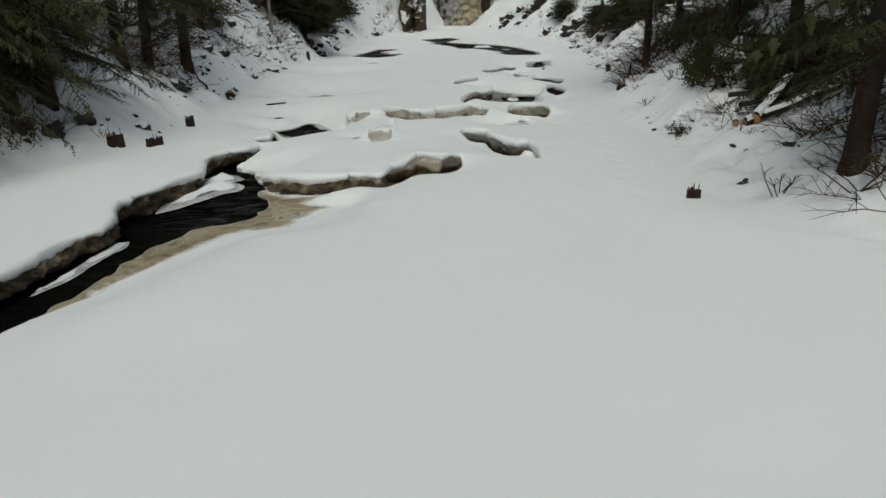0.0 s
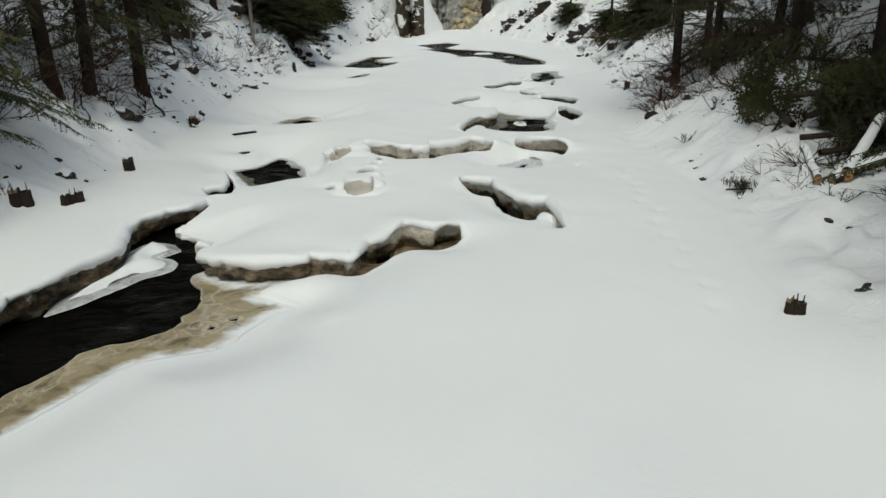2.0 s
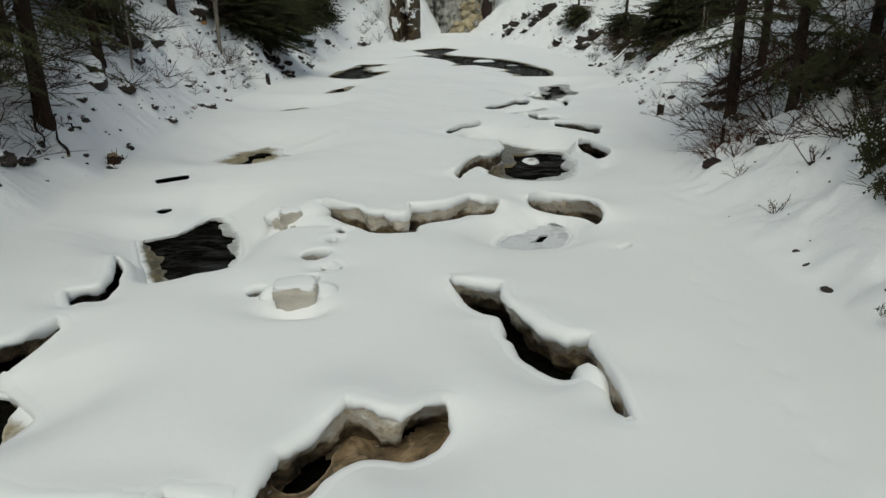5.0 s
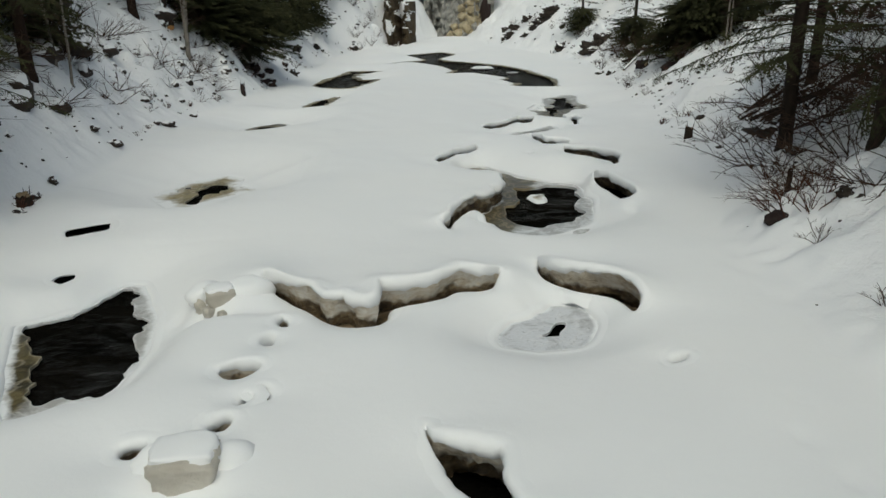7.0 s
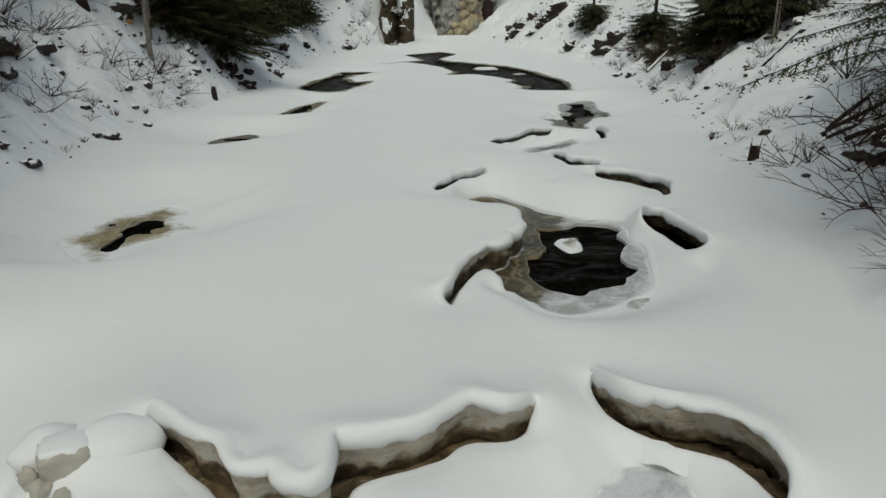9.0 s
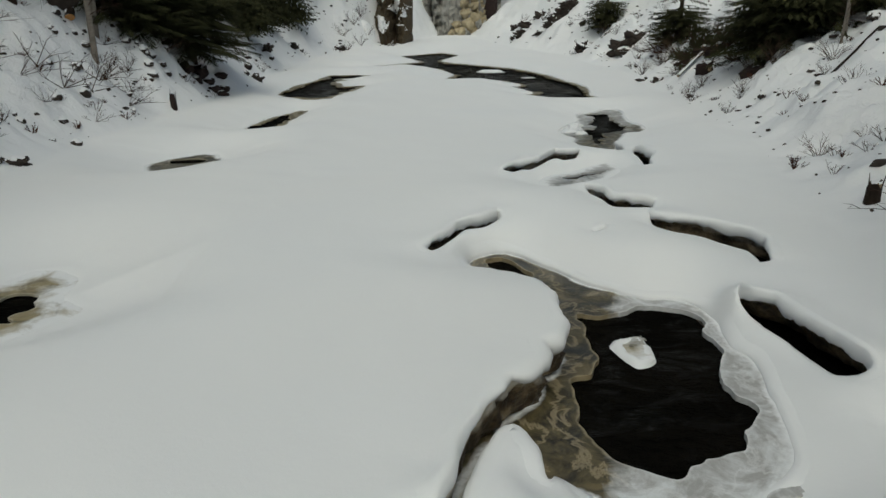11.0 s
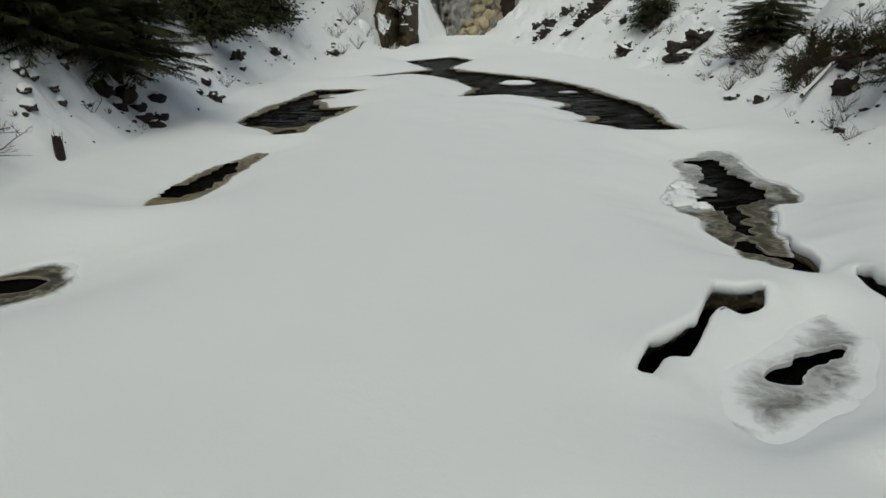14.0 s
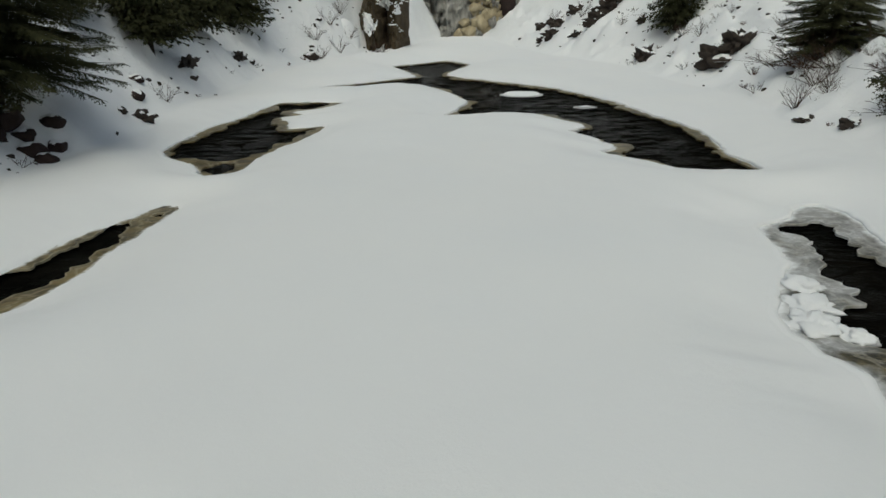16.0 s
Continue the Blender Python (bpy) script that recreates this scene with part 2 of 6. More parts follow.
# ---- the river plan: banks, snow level, holes in the ice ----
BANK_Y = [-60, 4, 8, 13, 16, 18, 21, 25, 30, 36, 41, 48, 55, 60, 63.5, 72, 90]
LEFT_X = [-8, -8, -7.2, -6.0, -5.4, -5.6, -5.9, -6.1, -6.5, -6.1, -6.0, -6.0, -6.0, -4.4, -2.4, 1.0, 1.0]
LEFT_S = [0.5, 0.5, 0.55, 0.65, 0.75, 0.85, 1.05, 1.1, 1.1, 1.2, 1.15, 1.1, 1.0, 1.0, 1.1, 1.9, 1.9]
RIGHT_X = [6, 4.3, 3.9, 4.3, 4.4, 4.5, 5.4, 5.8, 6.6, 7.5, 8.0, 8.4, 7.6, 6.0, 4.4, 3.2, 3.2]
RIGHT_S = [0.4, 0.34, 0.34, 0.4, 0.55, 0.64, 0.7, 0.62, 0.6, 0.62, 0.62, 0.62, 0.7, 0.65, 0.65, 0.8, 0.8]
SNOW_Z = 0.45


def climb(d, slope):
    """Height of a bank d metres behind its foot."""
    d = np.maximum(d, 0)
    e = np.minimum(d, 7.0)
    return slope * e * e / (e + 0.4) + 0.22 * np.maximum(d - 7.0, 0) ** 0.9


def level(x, y):
    """Height of the snow away from the holes."""
    x, y = np.asarray(x, float), np.asarray(y, float)
    dl, dr = np.interp(y, BANK_Y, LEFT_X) - x, x - np.interp(y, BANK_Y, RIGHT_X)
    wob = 0.35 * fbm(x / 2.5, y / 2.5, 2, 5)
    dl, dr = dl + wob, dr + wob
    d = np.maximum(dl, dr)
    z = SNOW_Z + 0.045 * fbm(x / 3.1, y / 3.1, 2, 1) + 0.012 * fbm(x / 0.8, y / 0.8, 2, 2)
    z = z + np.interp(y, [-60, 30, 40, 45, 55, 62, 72], [0, 0, -0.17, -0.2, -0.17, 0.03, 0.33])
    z = z + climb(dl, np.interp(y, BANK_Y, LEFT_S)) + climb(dr, np.interp(y, BANK_Y, RIGHT_S))
    rough = np.clip(d, 0, 1.2) / 1.2
    z = z + rough * (0.26 * fbm((0.6 * x + 0.8 * y) / 1.4, (0.6 * y - 0.8 * x) / 1.4, 2, 9) + 0.22 * np.maximum(fbm((0.9 * x - 0.44 * y) / 0.6, (0.9 * y + 0.44 * x) / 0.6, 3, 11), -0.12) + 0.10 * fbm((0.8 * x + 0.6 * y) / 0.37, (0.8 * y - 0.6 * x) / 0.37, 2, 15))
    t = np.clip((y - 73.6) / 1.4, 0, 1)
    return z + 3.2 * t * t * (3 - 2 * t) * np.clip(1 - d / 4, 0, 1) + 0.05 * np.maximum(y - 76, 0) ** 0.9


def ring(points, step=0.045, jag=0.012, seed=0, drift=0.0):
    """A closed smooth line through plan points (x, y, z), with a slightly ragged edge."""
    p = np.array(points, float)
    n = len(p)
    out = []
    for i in range(n):
        a, b, c, d = p[i - 1], p[i], p[(i + 1) % n], p[(i + 2) % n]
        k = max(2, int(np.linalg.norm(c[:2] - b[:2]) / step))
        t = (np.arange(k) / k)[:, None]
        m1, m2 = (c - a) * 0.38, (d - b) * 0.38
        lim = np.linalg.norm(c[:2] - b[:2]) * 0.8
        m1, m2 = [m * min(1, lim / (np.linalg.norm(m[:2]) + 1e-9)) for m in (m1, m2)]
        out.append((2 * t**3 - 3 * t**2 + 1) * b + (t**3 - 2 * t**2 + t) * m1 + (-2 * t**3 + 3 * t**2) * c + (t**3 - t**2) * m2)
    q = np.concatenate(out)
    area = np.sum(q[:, 0] * np.roll(q[:, 1], -1) - np.roll(q[:, 0], -1) * q[:, 1])
    if area < 0:
        q = q[::-1]
    for _ in range(3):
        q[:, 2] = (np.roll(q[:, 2], 2) + np.roll(q[:, 2], 1) + q[:, 2] + np.roll(q[:, 2], -1) + np.roll(q[:, 2], -2)) / 5
    nrm = inward(q)
    amount = jag * (fbm(q[:, 0] / 0.16, q[:, 1] / 0.16, 3, 20 + seed) + 1.5 * fbm(q[:, 0] / 0.5, q[:, 1] / 0.5, 2, 40 + seed))
    lumps = np.clip((q[:, 2] - 0.33) / 0.08, 0, 1) * drift * np.abs(fbm(q[:, 0] / 0.33, q[:, 1] / 0.33, 2, 46))
    q[:, :2] += nrm * (amount + lumps)[:, None]
    return q


def inward(q):
    """Unit normals into a line that runs counter-clockwise."""
    t = np.roll(q[:, :2], -2, 0) - np.roll(q[:, :2], 2, 0)
    t /= np.linalg.norm(t, axis=1)[:, None] + 1e-9
    return np.stack([-t[:, 1], t[:, 0]], 1)


def inside(q, x, y):
    c = np.zeros(x.shape, bool)
    x0, y0 = q[:, 0], q[:, 1]
    x1, y1 = np.roll(x0, -1), np.roll(y0, -1)
    for a, b, e, f in zip(x0, y0, x1, y1):
        if b != f:
            c ^= ((b > y) != (f > y)) & (x < (e - a) * (y - b) / (f - b) + a)
    return c


def nearest(q, x, y):
    """For many places: distance to a line's points and which point is nearest."""
    best, who = np.full(x.shape, 1e9), np.zeros(x.shape, int)
    for k in range(0, len(q), 64):
        d = (x[:, None] - q[None, k:k + 64, 0]) ** 2 + (y[:, None] - q[None, k:k + 64, 1]) ** 2
        j = d.argmin(1)
        v = d[np.arange(len(x)), j]
        better = v < best
        best[better], who[better] = v[better], j[better] + k
    return np.sqrt(best), who


STREAM_BANK = [(-5.7, 3.2, 0.4), (-4.6, 6, 0.4), (-4.36, 7.6, 0.4), (-4.25, 8.26, 0.41), (-4.11, 8.48, 0.41), (-4.15, 8.96, 0.41), (-4.37, 9.47, 0.41), (-4.35, 10, 0.41), (-3.91, 11.35, 0.41), (-3.86, 11.72, 0.41), (-3.98, 12.16, 0.41), (-4.09, 12.53, 0.41), (-4.1, 12.88, 0.41), (-3.9, 13.24, 0.41), (-3.56, 13.58, 0.41), (-3.49, 13.79, 0.41), (-3.37, 13.93, 0.41), (-3.26, 13.8, 0.34), (-3.34, 13.4, 0.28), (-3.46, 13.14, 0.22), (-3.64, 13.12, 0.1), (-3.4, 12.95, 0.09), (-2.85, 12.43, 0.14), (-2.88, 12.08, 0.14)]
STREAM_SLAB = [(-2.71, 11.54, 0.37), (-2.59, 11.33, 0.37), (-2.19, 11.08, 0.43), (-1.77, 11.04, 0.43), (-1.53, 11.03, 0.43), (-1.29, 11.01, 0.43), (-1.24, 11.12, 0.43), (-1.06, 11.1, 0.43), (-0.83, 11.02, 0.43), (-0.74, 10.94, 0.43), (-0.68, 11.01, 0.49), (-0.65, 11.24, 0.49), (-0.61, 11.48, 0.49), (-0.44, 11.63, 0.49), (-0.29, 11.81, 0.49), (-0.24, 11.85, 0.55), (-0.14, 12.02, 0.55), (0.06, 11.95, 0.55), (0.28, 11.85, 0.55), (0.49, 12.02, 0.53), (0.64, 12.1, 0.48)]
STREAM_NEAR = [(0.72, 11.9, 0.38), (0.58, 11.68, 0.29), (0.36, 11.57, 0.25), (0.02, 11.61, 0.24), (-0.22, 11.42, 0.24), (-0.37, 11.1, 0.24), (-0.55, 10.81, 0.24), (-0.71, 10.76, 0.24), (-1, 10.85, 0.24), (-1.24, 10.8, 0.24), (-1.49, 10.84, 0.14), (-1.72, 10.74, 0.14), (-1.76, 10.66, 0.06), (-1.55, 10.53, 0.06), (-1.28, 10.29, 0.06), (-1.49, 10.12, 0.06), (-1.71, 9.63, 0.06), (-1.74, 9.49, 0.06), (-1.9, 9.3, 0.06), (-2.16, 9.21, 0.08), (-2.52, 9.05, 0.08), (-2.7, 8.87, 0.08), (-3.38, 7.25, 0.12), (-3.45, 6.86, 0.12), (-3.75, 6, 0.2), (-4.8, 3, 0.25)]
HOLES = {
    "stream": STREAM_BANK + STREAM_SLAB + STREAM_NEAR,
    "left_pool": [(-4.01, 17.35, 0.06), (-3.68, 16.63, 0.06), (-3.23, 15.76, 0.06), (-3, 15.43, 0.06), (-2.79, 15.51, 0.06), (-2.63, 15.69, 0.06), (-2.28, 15.76, 0.06), (-2.23, 16.33, 0.06), (-2.27, 16.84, 0.06), (-2.49, 17.56, 0.06), (-3, 18.53, 0.06), (-3.28, 18.51, 0.06), (-3.46, 17.85, 0.06), (-3.85, 17.44, 0.06)],
    "cape_crack": [(-1.24, 17.74, 0.59), (-0.98, 17.52, 0.59), (-0.79, 17.37, 0.59), (-0.59, 17.26, 0.59), (-0.48, 17.08, 0.59), (-0.41, 16.98, 0.59), (-0.2, 17, 0.59), (-0.09, 16.9, 0.59), (0.04, 16.85, 0.59), (0.13, 16.96, 0.59), (0.13, 17.18, 0.59), (0.15, 17.31, 0.59), (0.45, 17.38, 0.59), (0.7, 17.45, 0.59), (0.91, 17.64, 0.59), (1.04, 17.76, 0.59), (1.28, 17.71, 0.59), (1.53, 17.88, 0.47), (1.46, 17.63, 0.29), (1.32, 17.56, 0.29), (1.01, 17.53, 0.29), (0.85, 17.38, 0.29), (0.55, 17.24, 0.29), (0.29, 17.1, 0.29), (0.27, 16.9, 0.27), (0.15, 16.74, 0.27), (-0.03, 16.69, 0.27), (-0.21, 16.72, 0.27), (-0.4, 16.83, 0.27), (-0.6, 17.03, 0.3), (-0.86, 17.28, 0.3), (-1.06, 17.48, 0.32), (-1.2, 17.58, 0.42)],
    "bent_crack": [(0.69, 14.62, 0.48), (0.76, 14.5, 0.53), (1.08, 14.38, 0.53), (1.28, 14.3, 0.53), (1.28, 14, 0.53), (1.3, 13.82, 0.53), (1.45, 13.56, 0.53), (1.62, 13.24, 0.53), (1.77, 13.09, 0.53), (1.97, 13.04, 0.53), (2, 12.68, 0.53), (2.03, 12.26, 0.53), (2.02, 11.95, 0.51), (2.01, 11.73, 0.48), (1.95, 11.95, 0.36), (1.93, 12.39, 0.31), (1.86, 12.64, 0.31), (1.64, 12.58, 0.31), (1.45, 12.72, 0.31), (1.32, 12.97, 0.31), (1.25, 13.24, 0.31), (1.18, 13.55, 0.31), (1.17, 13.86, 0.31), (1.02, 13.94, 0.31), (0.85, 14.12, 0.33), (0.73, 14.4, 0.4)],
    "right_crack": [(2.06, 18.44, 0.38), (2.1, 18.27, 0.44), (2.18, 17.96, 0.57), (2.29, 17.83, 0.57), (2.55, 17.7, 0.57), (2.74, 17.62, 0.57), (2.87, 17.45, 0.57), (2.96, 17.31, 0.57), (2.98, 17.12, 0.57), (2.99, 16.96, 0.57), (2.87, 16.82, 0.29), (2.84, 16.99, 0.29), (2.79, 17.14, 0.29), (2.71, 17.3, 0.29), (2.54, 17.4, 0.29), (2.31, 17.54, 0.29), (2.18, 17.67, 0.29), (2.1, 17.79, 0.29), (2.02, 17.97, 0.29), (2, 18.27, 0.29)],
    "frosted_pool": [(1.39, 16.62, 0.13), (1.46, 16.87, 0.13), (1.58, 17.06, 0.13), (1.82, 17.17, 0.13), (1.89, 17.29, 0.13), (1.97, 17.32, 0.13), (2.07, 17.47, 0.13), (2.26, 17.49, 0.13), (2.36, 17.49, 0.13), (2.45, 17.3, 0.13), (2.5, 17.1, 0.13), (2.51, 16.96, 0.13), (2.39, 16.63, 0.13), (2.27, 16.47, 0.13), (2.07, 16.4, 0.13), (1.8, 16.38, 0.13), (1.55, 16.42, 0.13), (1.42, 16.5, 0.13)],
    "left_puddle": [(-4.55, 22.88, 0.08), (-4.47, 23.41, 0.08), (-4.39, 23.69, 0.08), (-4.35, 23.98, 0.08), (-4.12, 24.19, 0.08), (-3.95, 24.44, 0.08), (-3.63, 24.58, 0.08), (-3.23, 24.23, 0.08), (-3.16, 23.76, 0.08), (-2.82, 23.39, 0.08), (-2.94, 23.13, 0.08), (-3.15, 22.8, 0.08), (-3.37, 22.57, 0.08), (-3.49, 22.12, 0.08), (-3.56, 21.95, 0.08), (-3.77, 21.92, 0.08), (-4.12, 22.27, 0.08)],
    "left_slit": [(-4.67, 29.75, 0.1), (-4.85, 30.39, 0.1), (-4.67, 30.85, 0.1), (-4.24, 31.24, 0.1), (-3.82, 31.34, 0.1), (-3.47, 30.76, 0.1), (-3.48, 30.36, 0.1), (-3.86, 30.02, 0.1), (-4.13, 29.79, 0.1), (-4.39, 29.56, 0.1)],
    "small_slit": [(-4.68, 19.9, 0.4), (-4.47, 20.1, 0.4), (-4.14, 20.28, 0.4), (-4.01, 19.91, 0.4), (-4.27, 19.69, 0.4), (-4.5, 19.57, 0.4)],
    "tiny_slit": [(-4.1, 18.38, 0.22), (-4.07, 18.54, 0.22), (-3.9, 18.58, 0.22), (-3.83, 18.42, 0.22), (-3.92, 18.24, 0.22)],
    "right_pool": [(1.21, 24.53, 0.1), (1.28, 24.75, 0.1), (1.5, 24.9, 0.1), (1.71, 24.94, 0.1), (1.9, 24.78, 0.1), (2.09, 24.49, 0.1), (2.27, 24.23, 0.1), (2.42, 23.94, 0.1), (2.59, 23.78, 0.1), (2.79, 23.62, 0.1), (3.01, 23.5, 0.08), (3.34, 23.46, 0.08), (3.5, 23.27, 0.08), (3.53, 23.05, 0.08), (3.54, 22.86, 0.08), (3.5, 22.65, 0.08), (3.49, 22.39, 0.08), (3.56, 22.16, 0.08), (3.53, 21.9, 0.08), (3.45, 21.57, 0.08), (3.45, 21.47, 0.07), (3.23, 20.76, 0.07), (2.81, 20.38, 0.07), (2.46, 20.18, 0.07), (2.21, 20.1, 0.07), (2.01, 20.2, 0.07), (1.83, 20.43, 0.07), (1.63, 20.58, 0.07), (1.54, 20.42, 0.28), (1.48, 20.7, 0.28), (1.38, 20.92, 0.28), (1.29, 20.87, 0.28), (1.18, 20.65, 0.28), (1.06, 20.33, 0.28), (0.93, 19.85, 0.28), (0.8, 20, 0.49), (0.93, 20.24, 0.49), (0.98, 20.53, 0.49), (1.08, 20.84, 0.49), (1.22, 21.05, 0.49), (1.34, 21.28, 0.49), (1.62, 21.58, 0.45), (1.68, 21.86, 0.45), (1.81, 21.99, 0.45), (1.89, 22.24, 0.45), (1.9, 22.57, 0.45), (1.89, 22.89, 0.45), (1.85, 23.34, 0.35), (1.75, 23.52, 0.35), (1.68, 23.92, 0.2), (1.45, 24.07, 0.2), (1.26, 24.17, 0.2)],
    "east_crack": [(3.74, 23.03, 0.46), (3.79, 22.83, 0.46), (3.94, 22.7, 0.46), (3.99, 22.47, 0.46), (4.11, 21.77, 0.46), (4.14, 21.5, 0.46), (4.05, 21.45, 0.3), (3.94, 21.55, 0.22), (3.88, 21.93, 0.2), (3.85, 22.15, 0.2), (3.79, 22.4, 0.2), (3.75, 22.7, 0.2), (3.72, 22.9, 0.26)],
    "west_crack": [(0.72, 24.34, 0.45), (0.82, 24.54, 0.45), (0.98, 24.83, 0.45), (1.07, 25.08, 0.45), (1.21, 25.22, 0.45), (1.38, 25.33, 0.45), (1.56, 25.5, 0.45), (1.66, 25.66, 0.45), (1.68, 25.52, 0.36), (1.47, 25.16, 0.34), (1.25, 25.06, 0.34), (1.14, 24.88, 0.34), (0.98, 24.58, 0.34), (0.87, 24.38, 0.34), (0.77, 24.23, 0.34)],
    "upper_east_crack": [(3.06, 26.96, 0.45), (3.23, 26.81, 0.45), (3.31, 26.64, 0.45), (3.33, 26.36, 0.45), (3.5, 26.25, 0.45), (3.83, 26.07, 0.45), (3.75, 25.9, 0.3), (3.53, 26, 0.3), (3.28, 26.13, 0.3), (3.17, 26.61, 0.3), (3.06, 26.82, 0.3)],
    "long_crack": [(3.59, 25.51, 0.45), (3.63, 25.37, 0.45), (3.79, 25.28, 0.45), (4.04, 25.13, 0.45), (4.26, 24.92, 0.45), (4.5, 24.6, 0.45), (4.57, 24.28, 0.45), (4.48, 24, 0.45), (4.39, 23.69, 0.45), (4.29, 23.72, 0.3), (4.34, 23.94, 0.3), (4.33, 24.22, 0.3), (4.12, 24.51, 0.3), (3.99, 24.76, 0.3), (3.76, 24.93, 0.3), (3.55, 25.22, 0.3)],
    "north_crack": [(1.92, 27.98, 0.47), (2.1, 28.36, 0.47), (2.31, 28.53, 0.47), (2.62, 28.79, 0.47), (2.86, 29.2, 0.47), (3, 29.42, 0.47), (3.17, 29.36, 0.47), (3.46, 29.41, 0.47), (3.36, 29.14, 0.34), (3.1, 28.99, 0.34), (2.99, 29.15, 0.34), (2.83, 28.98, 0.34), (2.63, 28.59, 0.34), (2.41, 28.28, 0.34), (2.27, 28.28, 0.34), (2.17, 28.15, 0.34), (2.03, 27.95, 0.36)],
    "frozen_pond": [(2.5, 27.62, 0.22), (2.55, 27.95, 0.22), (2.68, 28.2, 0.22), (2.95, 28.42, 0.22), (3.3, 28.72, 0.22), (3.62, 29.0, 0.22), (3.87, 29.15, 0.22), (3.98, 28.95, 0.22), (4.0, 28.66, 0.22), (3.83, 28.33, 0.22), (3.54, 27.98, 0.22), (3.3, 27.74, 0.22), (3.05, 27.6, 0.22), (2.8, 27.42, 0.22), (2.62, 27.38, 0.22)],
    "dogleg_pool": [(4.68, 35.99, 0.09), (5.18, 36.35, 0.09), (5.48, 36.8, 0.09), (5.84, 36.85, 0.09), (5.97, 36.4, 0.09), (5.8, 35.43, 0.09), (5.73, 34.72, 0.09), (5.84, 34.05, 0.09), (5.81, 33.52, 0.09), (5.56, 33.06, 0.09), (5.25, 32.97, 0.09), (4.92, 32.36, 0.09), (4.68, 31.83, 0.09), (4.69, 31.58, 0.12), (4.56, 31.25, 0.22), (4.53, 30.95, 0.24), (4.56, 30.65, 0.24), (4.48, 30.4, 0.2), (4.34, 30.27, 0.1), (4.23, 30.47, 0.09), (4.11, 30.82, 0.09), (3.95, 30.93, 0.09), (3.91, 31.27, 0.09), (3.86, 31.93, 0.09), (3.87, 32.43, 0.09), (3.78, 33.02, 0.09), (3.71, 33.43, 0.09), (4.19, 34.33, 0.09), (4.42, 34.77, 0.09)],
    "short_crack": [(4.62, 30.02, 0.36), (4.69, 29.88, 0.42), (4.64, 29.68, 0.47), (4.64, 29.31, 0.47), (4.68, 28.97, 0.47), (4.49, 28.5, 0.47), (4.45, 28.28, 0.47), (4.4, 28.38, 0.3), (4.42, 28.6, 0.3), (4.47, 28.98, 0.3), (4.5, 29.36, 0.3), (4.51, 29.65, 0.3), (4.53, 29.9, 0.3)],
    "far_pool": [(-3.81, 51.92, 0.1), (-2.8, 53.04, 0.1), (-1.68, 53.88, 0.1), (-0.8, 54.85, 0.1), (-0.18, 55.32, 0.1), (-0.66, 57.55, 0.1), (-1.32, 60.2, 0.1), (-0, 61.63, 0.1), (1.07, 62.6, 0.1), (2.08, 60, 0.1), (1.45, 57.43, 0.1), (1.06, 55.64, 0.1), (2.03, 53.89, 0.1), (3.38, 52.05, 0.1), (4.32, 50.65, 0.1), (5.01, 48.62, 0.1), (5.51, 46.92, 0.1), (5.78, 45.12, 0.1), (6.07, 43.45, 0.1), (6.16, 42.28, 0.1), (6.04, 41.18, 0.1), (5.86, 40.14, 0.1), (5.9, 38.85, 0.1), (4.77, 39.06, 0.1), (4.29, 39.73, 0.1), (3.68, 40.58, 0.1), (4.07, 40.84, 0.1), (3.92, 41.84, 0.1), (3.54, 42.75, 0.1), (3.96, 43.33, 0.1), (3.42, 44.64, 0.1), (2.9, 45.36, 0.1), (2.03, 45.52, 0.1), (0.88, 45.26, 0.1), (1.52, 47.72, 0.1), (0.85, 50.54, 0.1), (0.01, 52.53, 0.1), (-0.78, 52.73, 0.1), (-2.26, 51.89, 0.1)],
    "far_left_pool": [(-4.75, 41.63, 0.08), (-4.78, 43.16, 0.08), (-4.75, 44.62, 0.08), (-4.34, 46.11, 0.08), (-4.07, 48.16, 0.08), (-3.89, 48.84, 0.08), (-2.88, 48.76, 0.08), (-2.07, 48.36, 0.08), (-2.47, 47.29, 0.08), (-3.15, 46.79, 0.08), (-2.67, 46.2, 0.08), (-3.29, 45.84, 0.08), (-2.92, 45.06, 0.08), (-2.69, 44.14, 0.08), (-1.93, 44.33, 0.08), (-2.11, 42.77, 0.08), (-2.4, 41.88, 0.08), (-2.6, 40.83, 0.08), (-2.67, 39.9, 0.08), (-3.12, 39.45, 0.08), (-3.54, 40, 0.08), (-3.81, 40.49, 0.08)],
    "bank_crack": [(-3.68, 14.67, 0.39), (-3.58, 14.75, 0.39), (-3.35, 14.82, 0.39), (-3.43, 15.25, 0.39), (-3.62, 15.83, 0.39), (-3.44, 15.64, 0.3), (-3.23, 14.98, 0.3), (-3.19, 14.55, 0.3), (-3.4, 14.5, 0.3), (-3.52, 14.38, 0.3)],
    "narrow_pool": [(-3.99, 33.81, 0.1), (-3.99, 34.63, 0.1), (-3.94, 35.42, 0.1), (-3.9, 35.98, 0.1), (-3.64, 36.62, 0.1), (-3.44, 37.2, 0.1), (-3.19, 37.69, 0.1), (-2.92, 37.46, 0.1), (-2.97, 36.72, 0.1), (-3.07, 35.74, 0.1), (-3.13, 34.78, 0.1), (-3.29, 34.15, 0.1), (-3.55, 33.77, 0.1)],
}
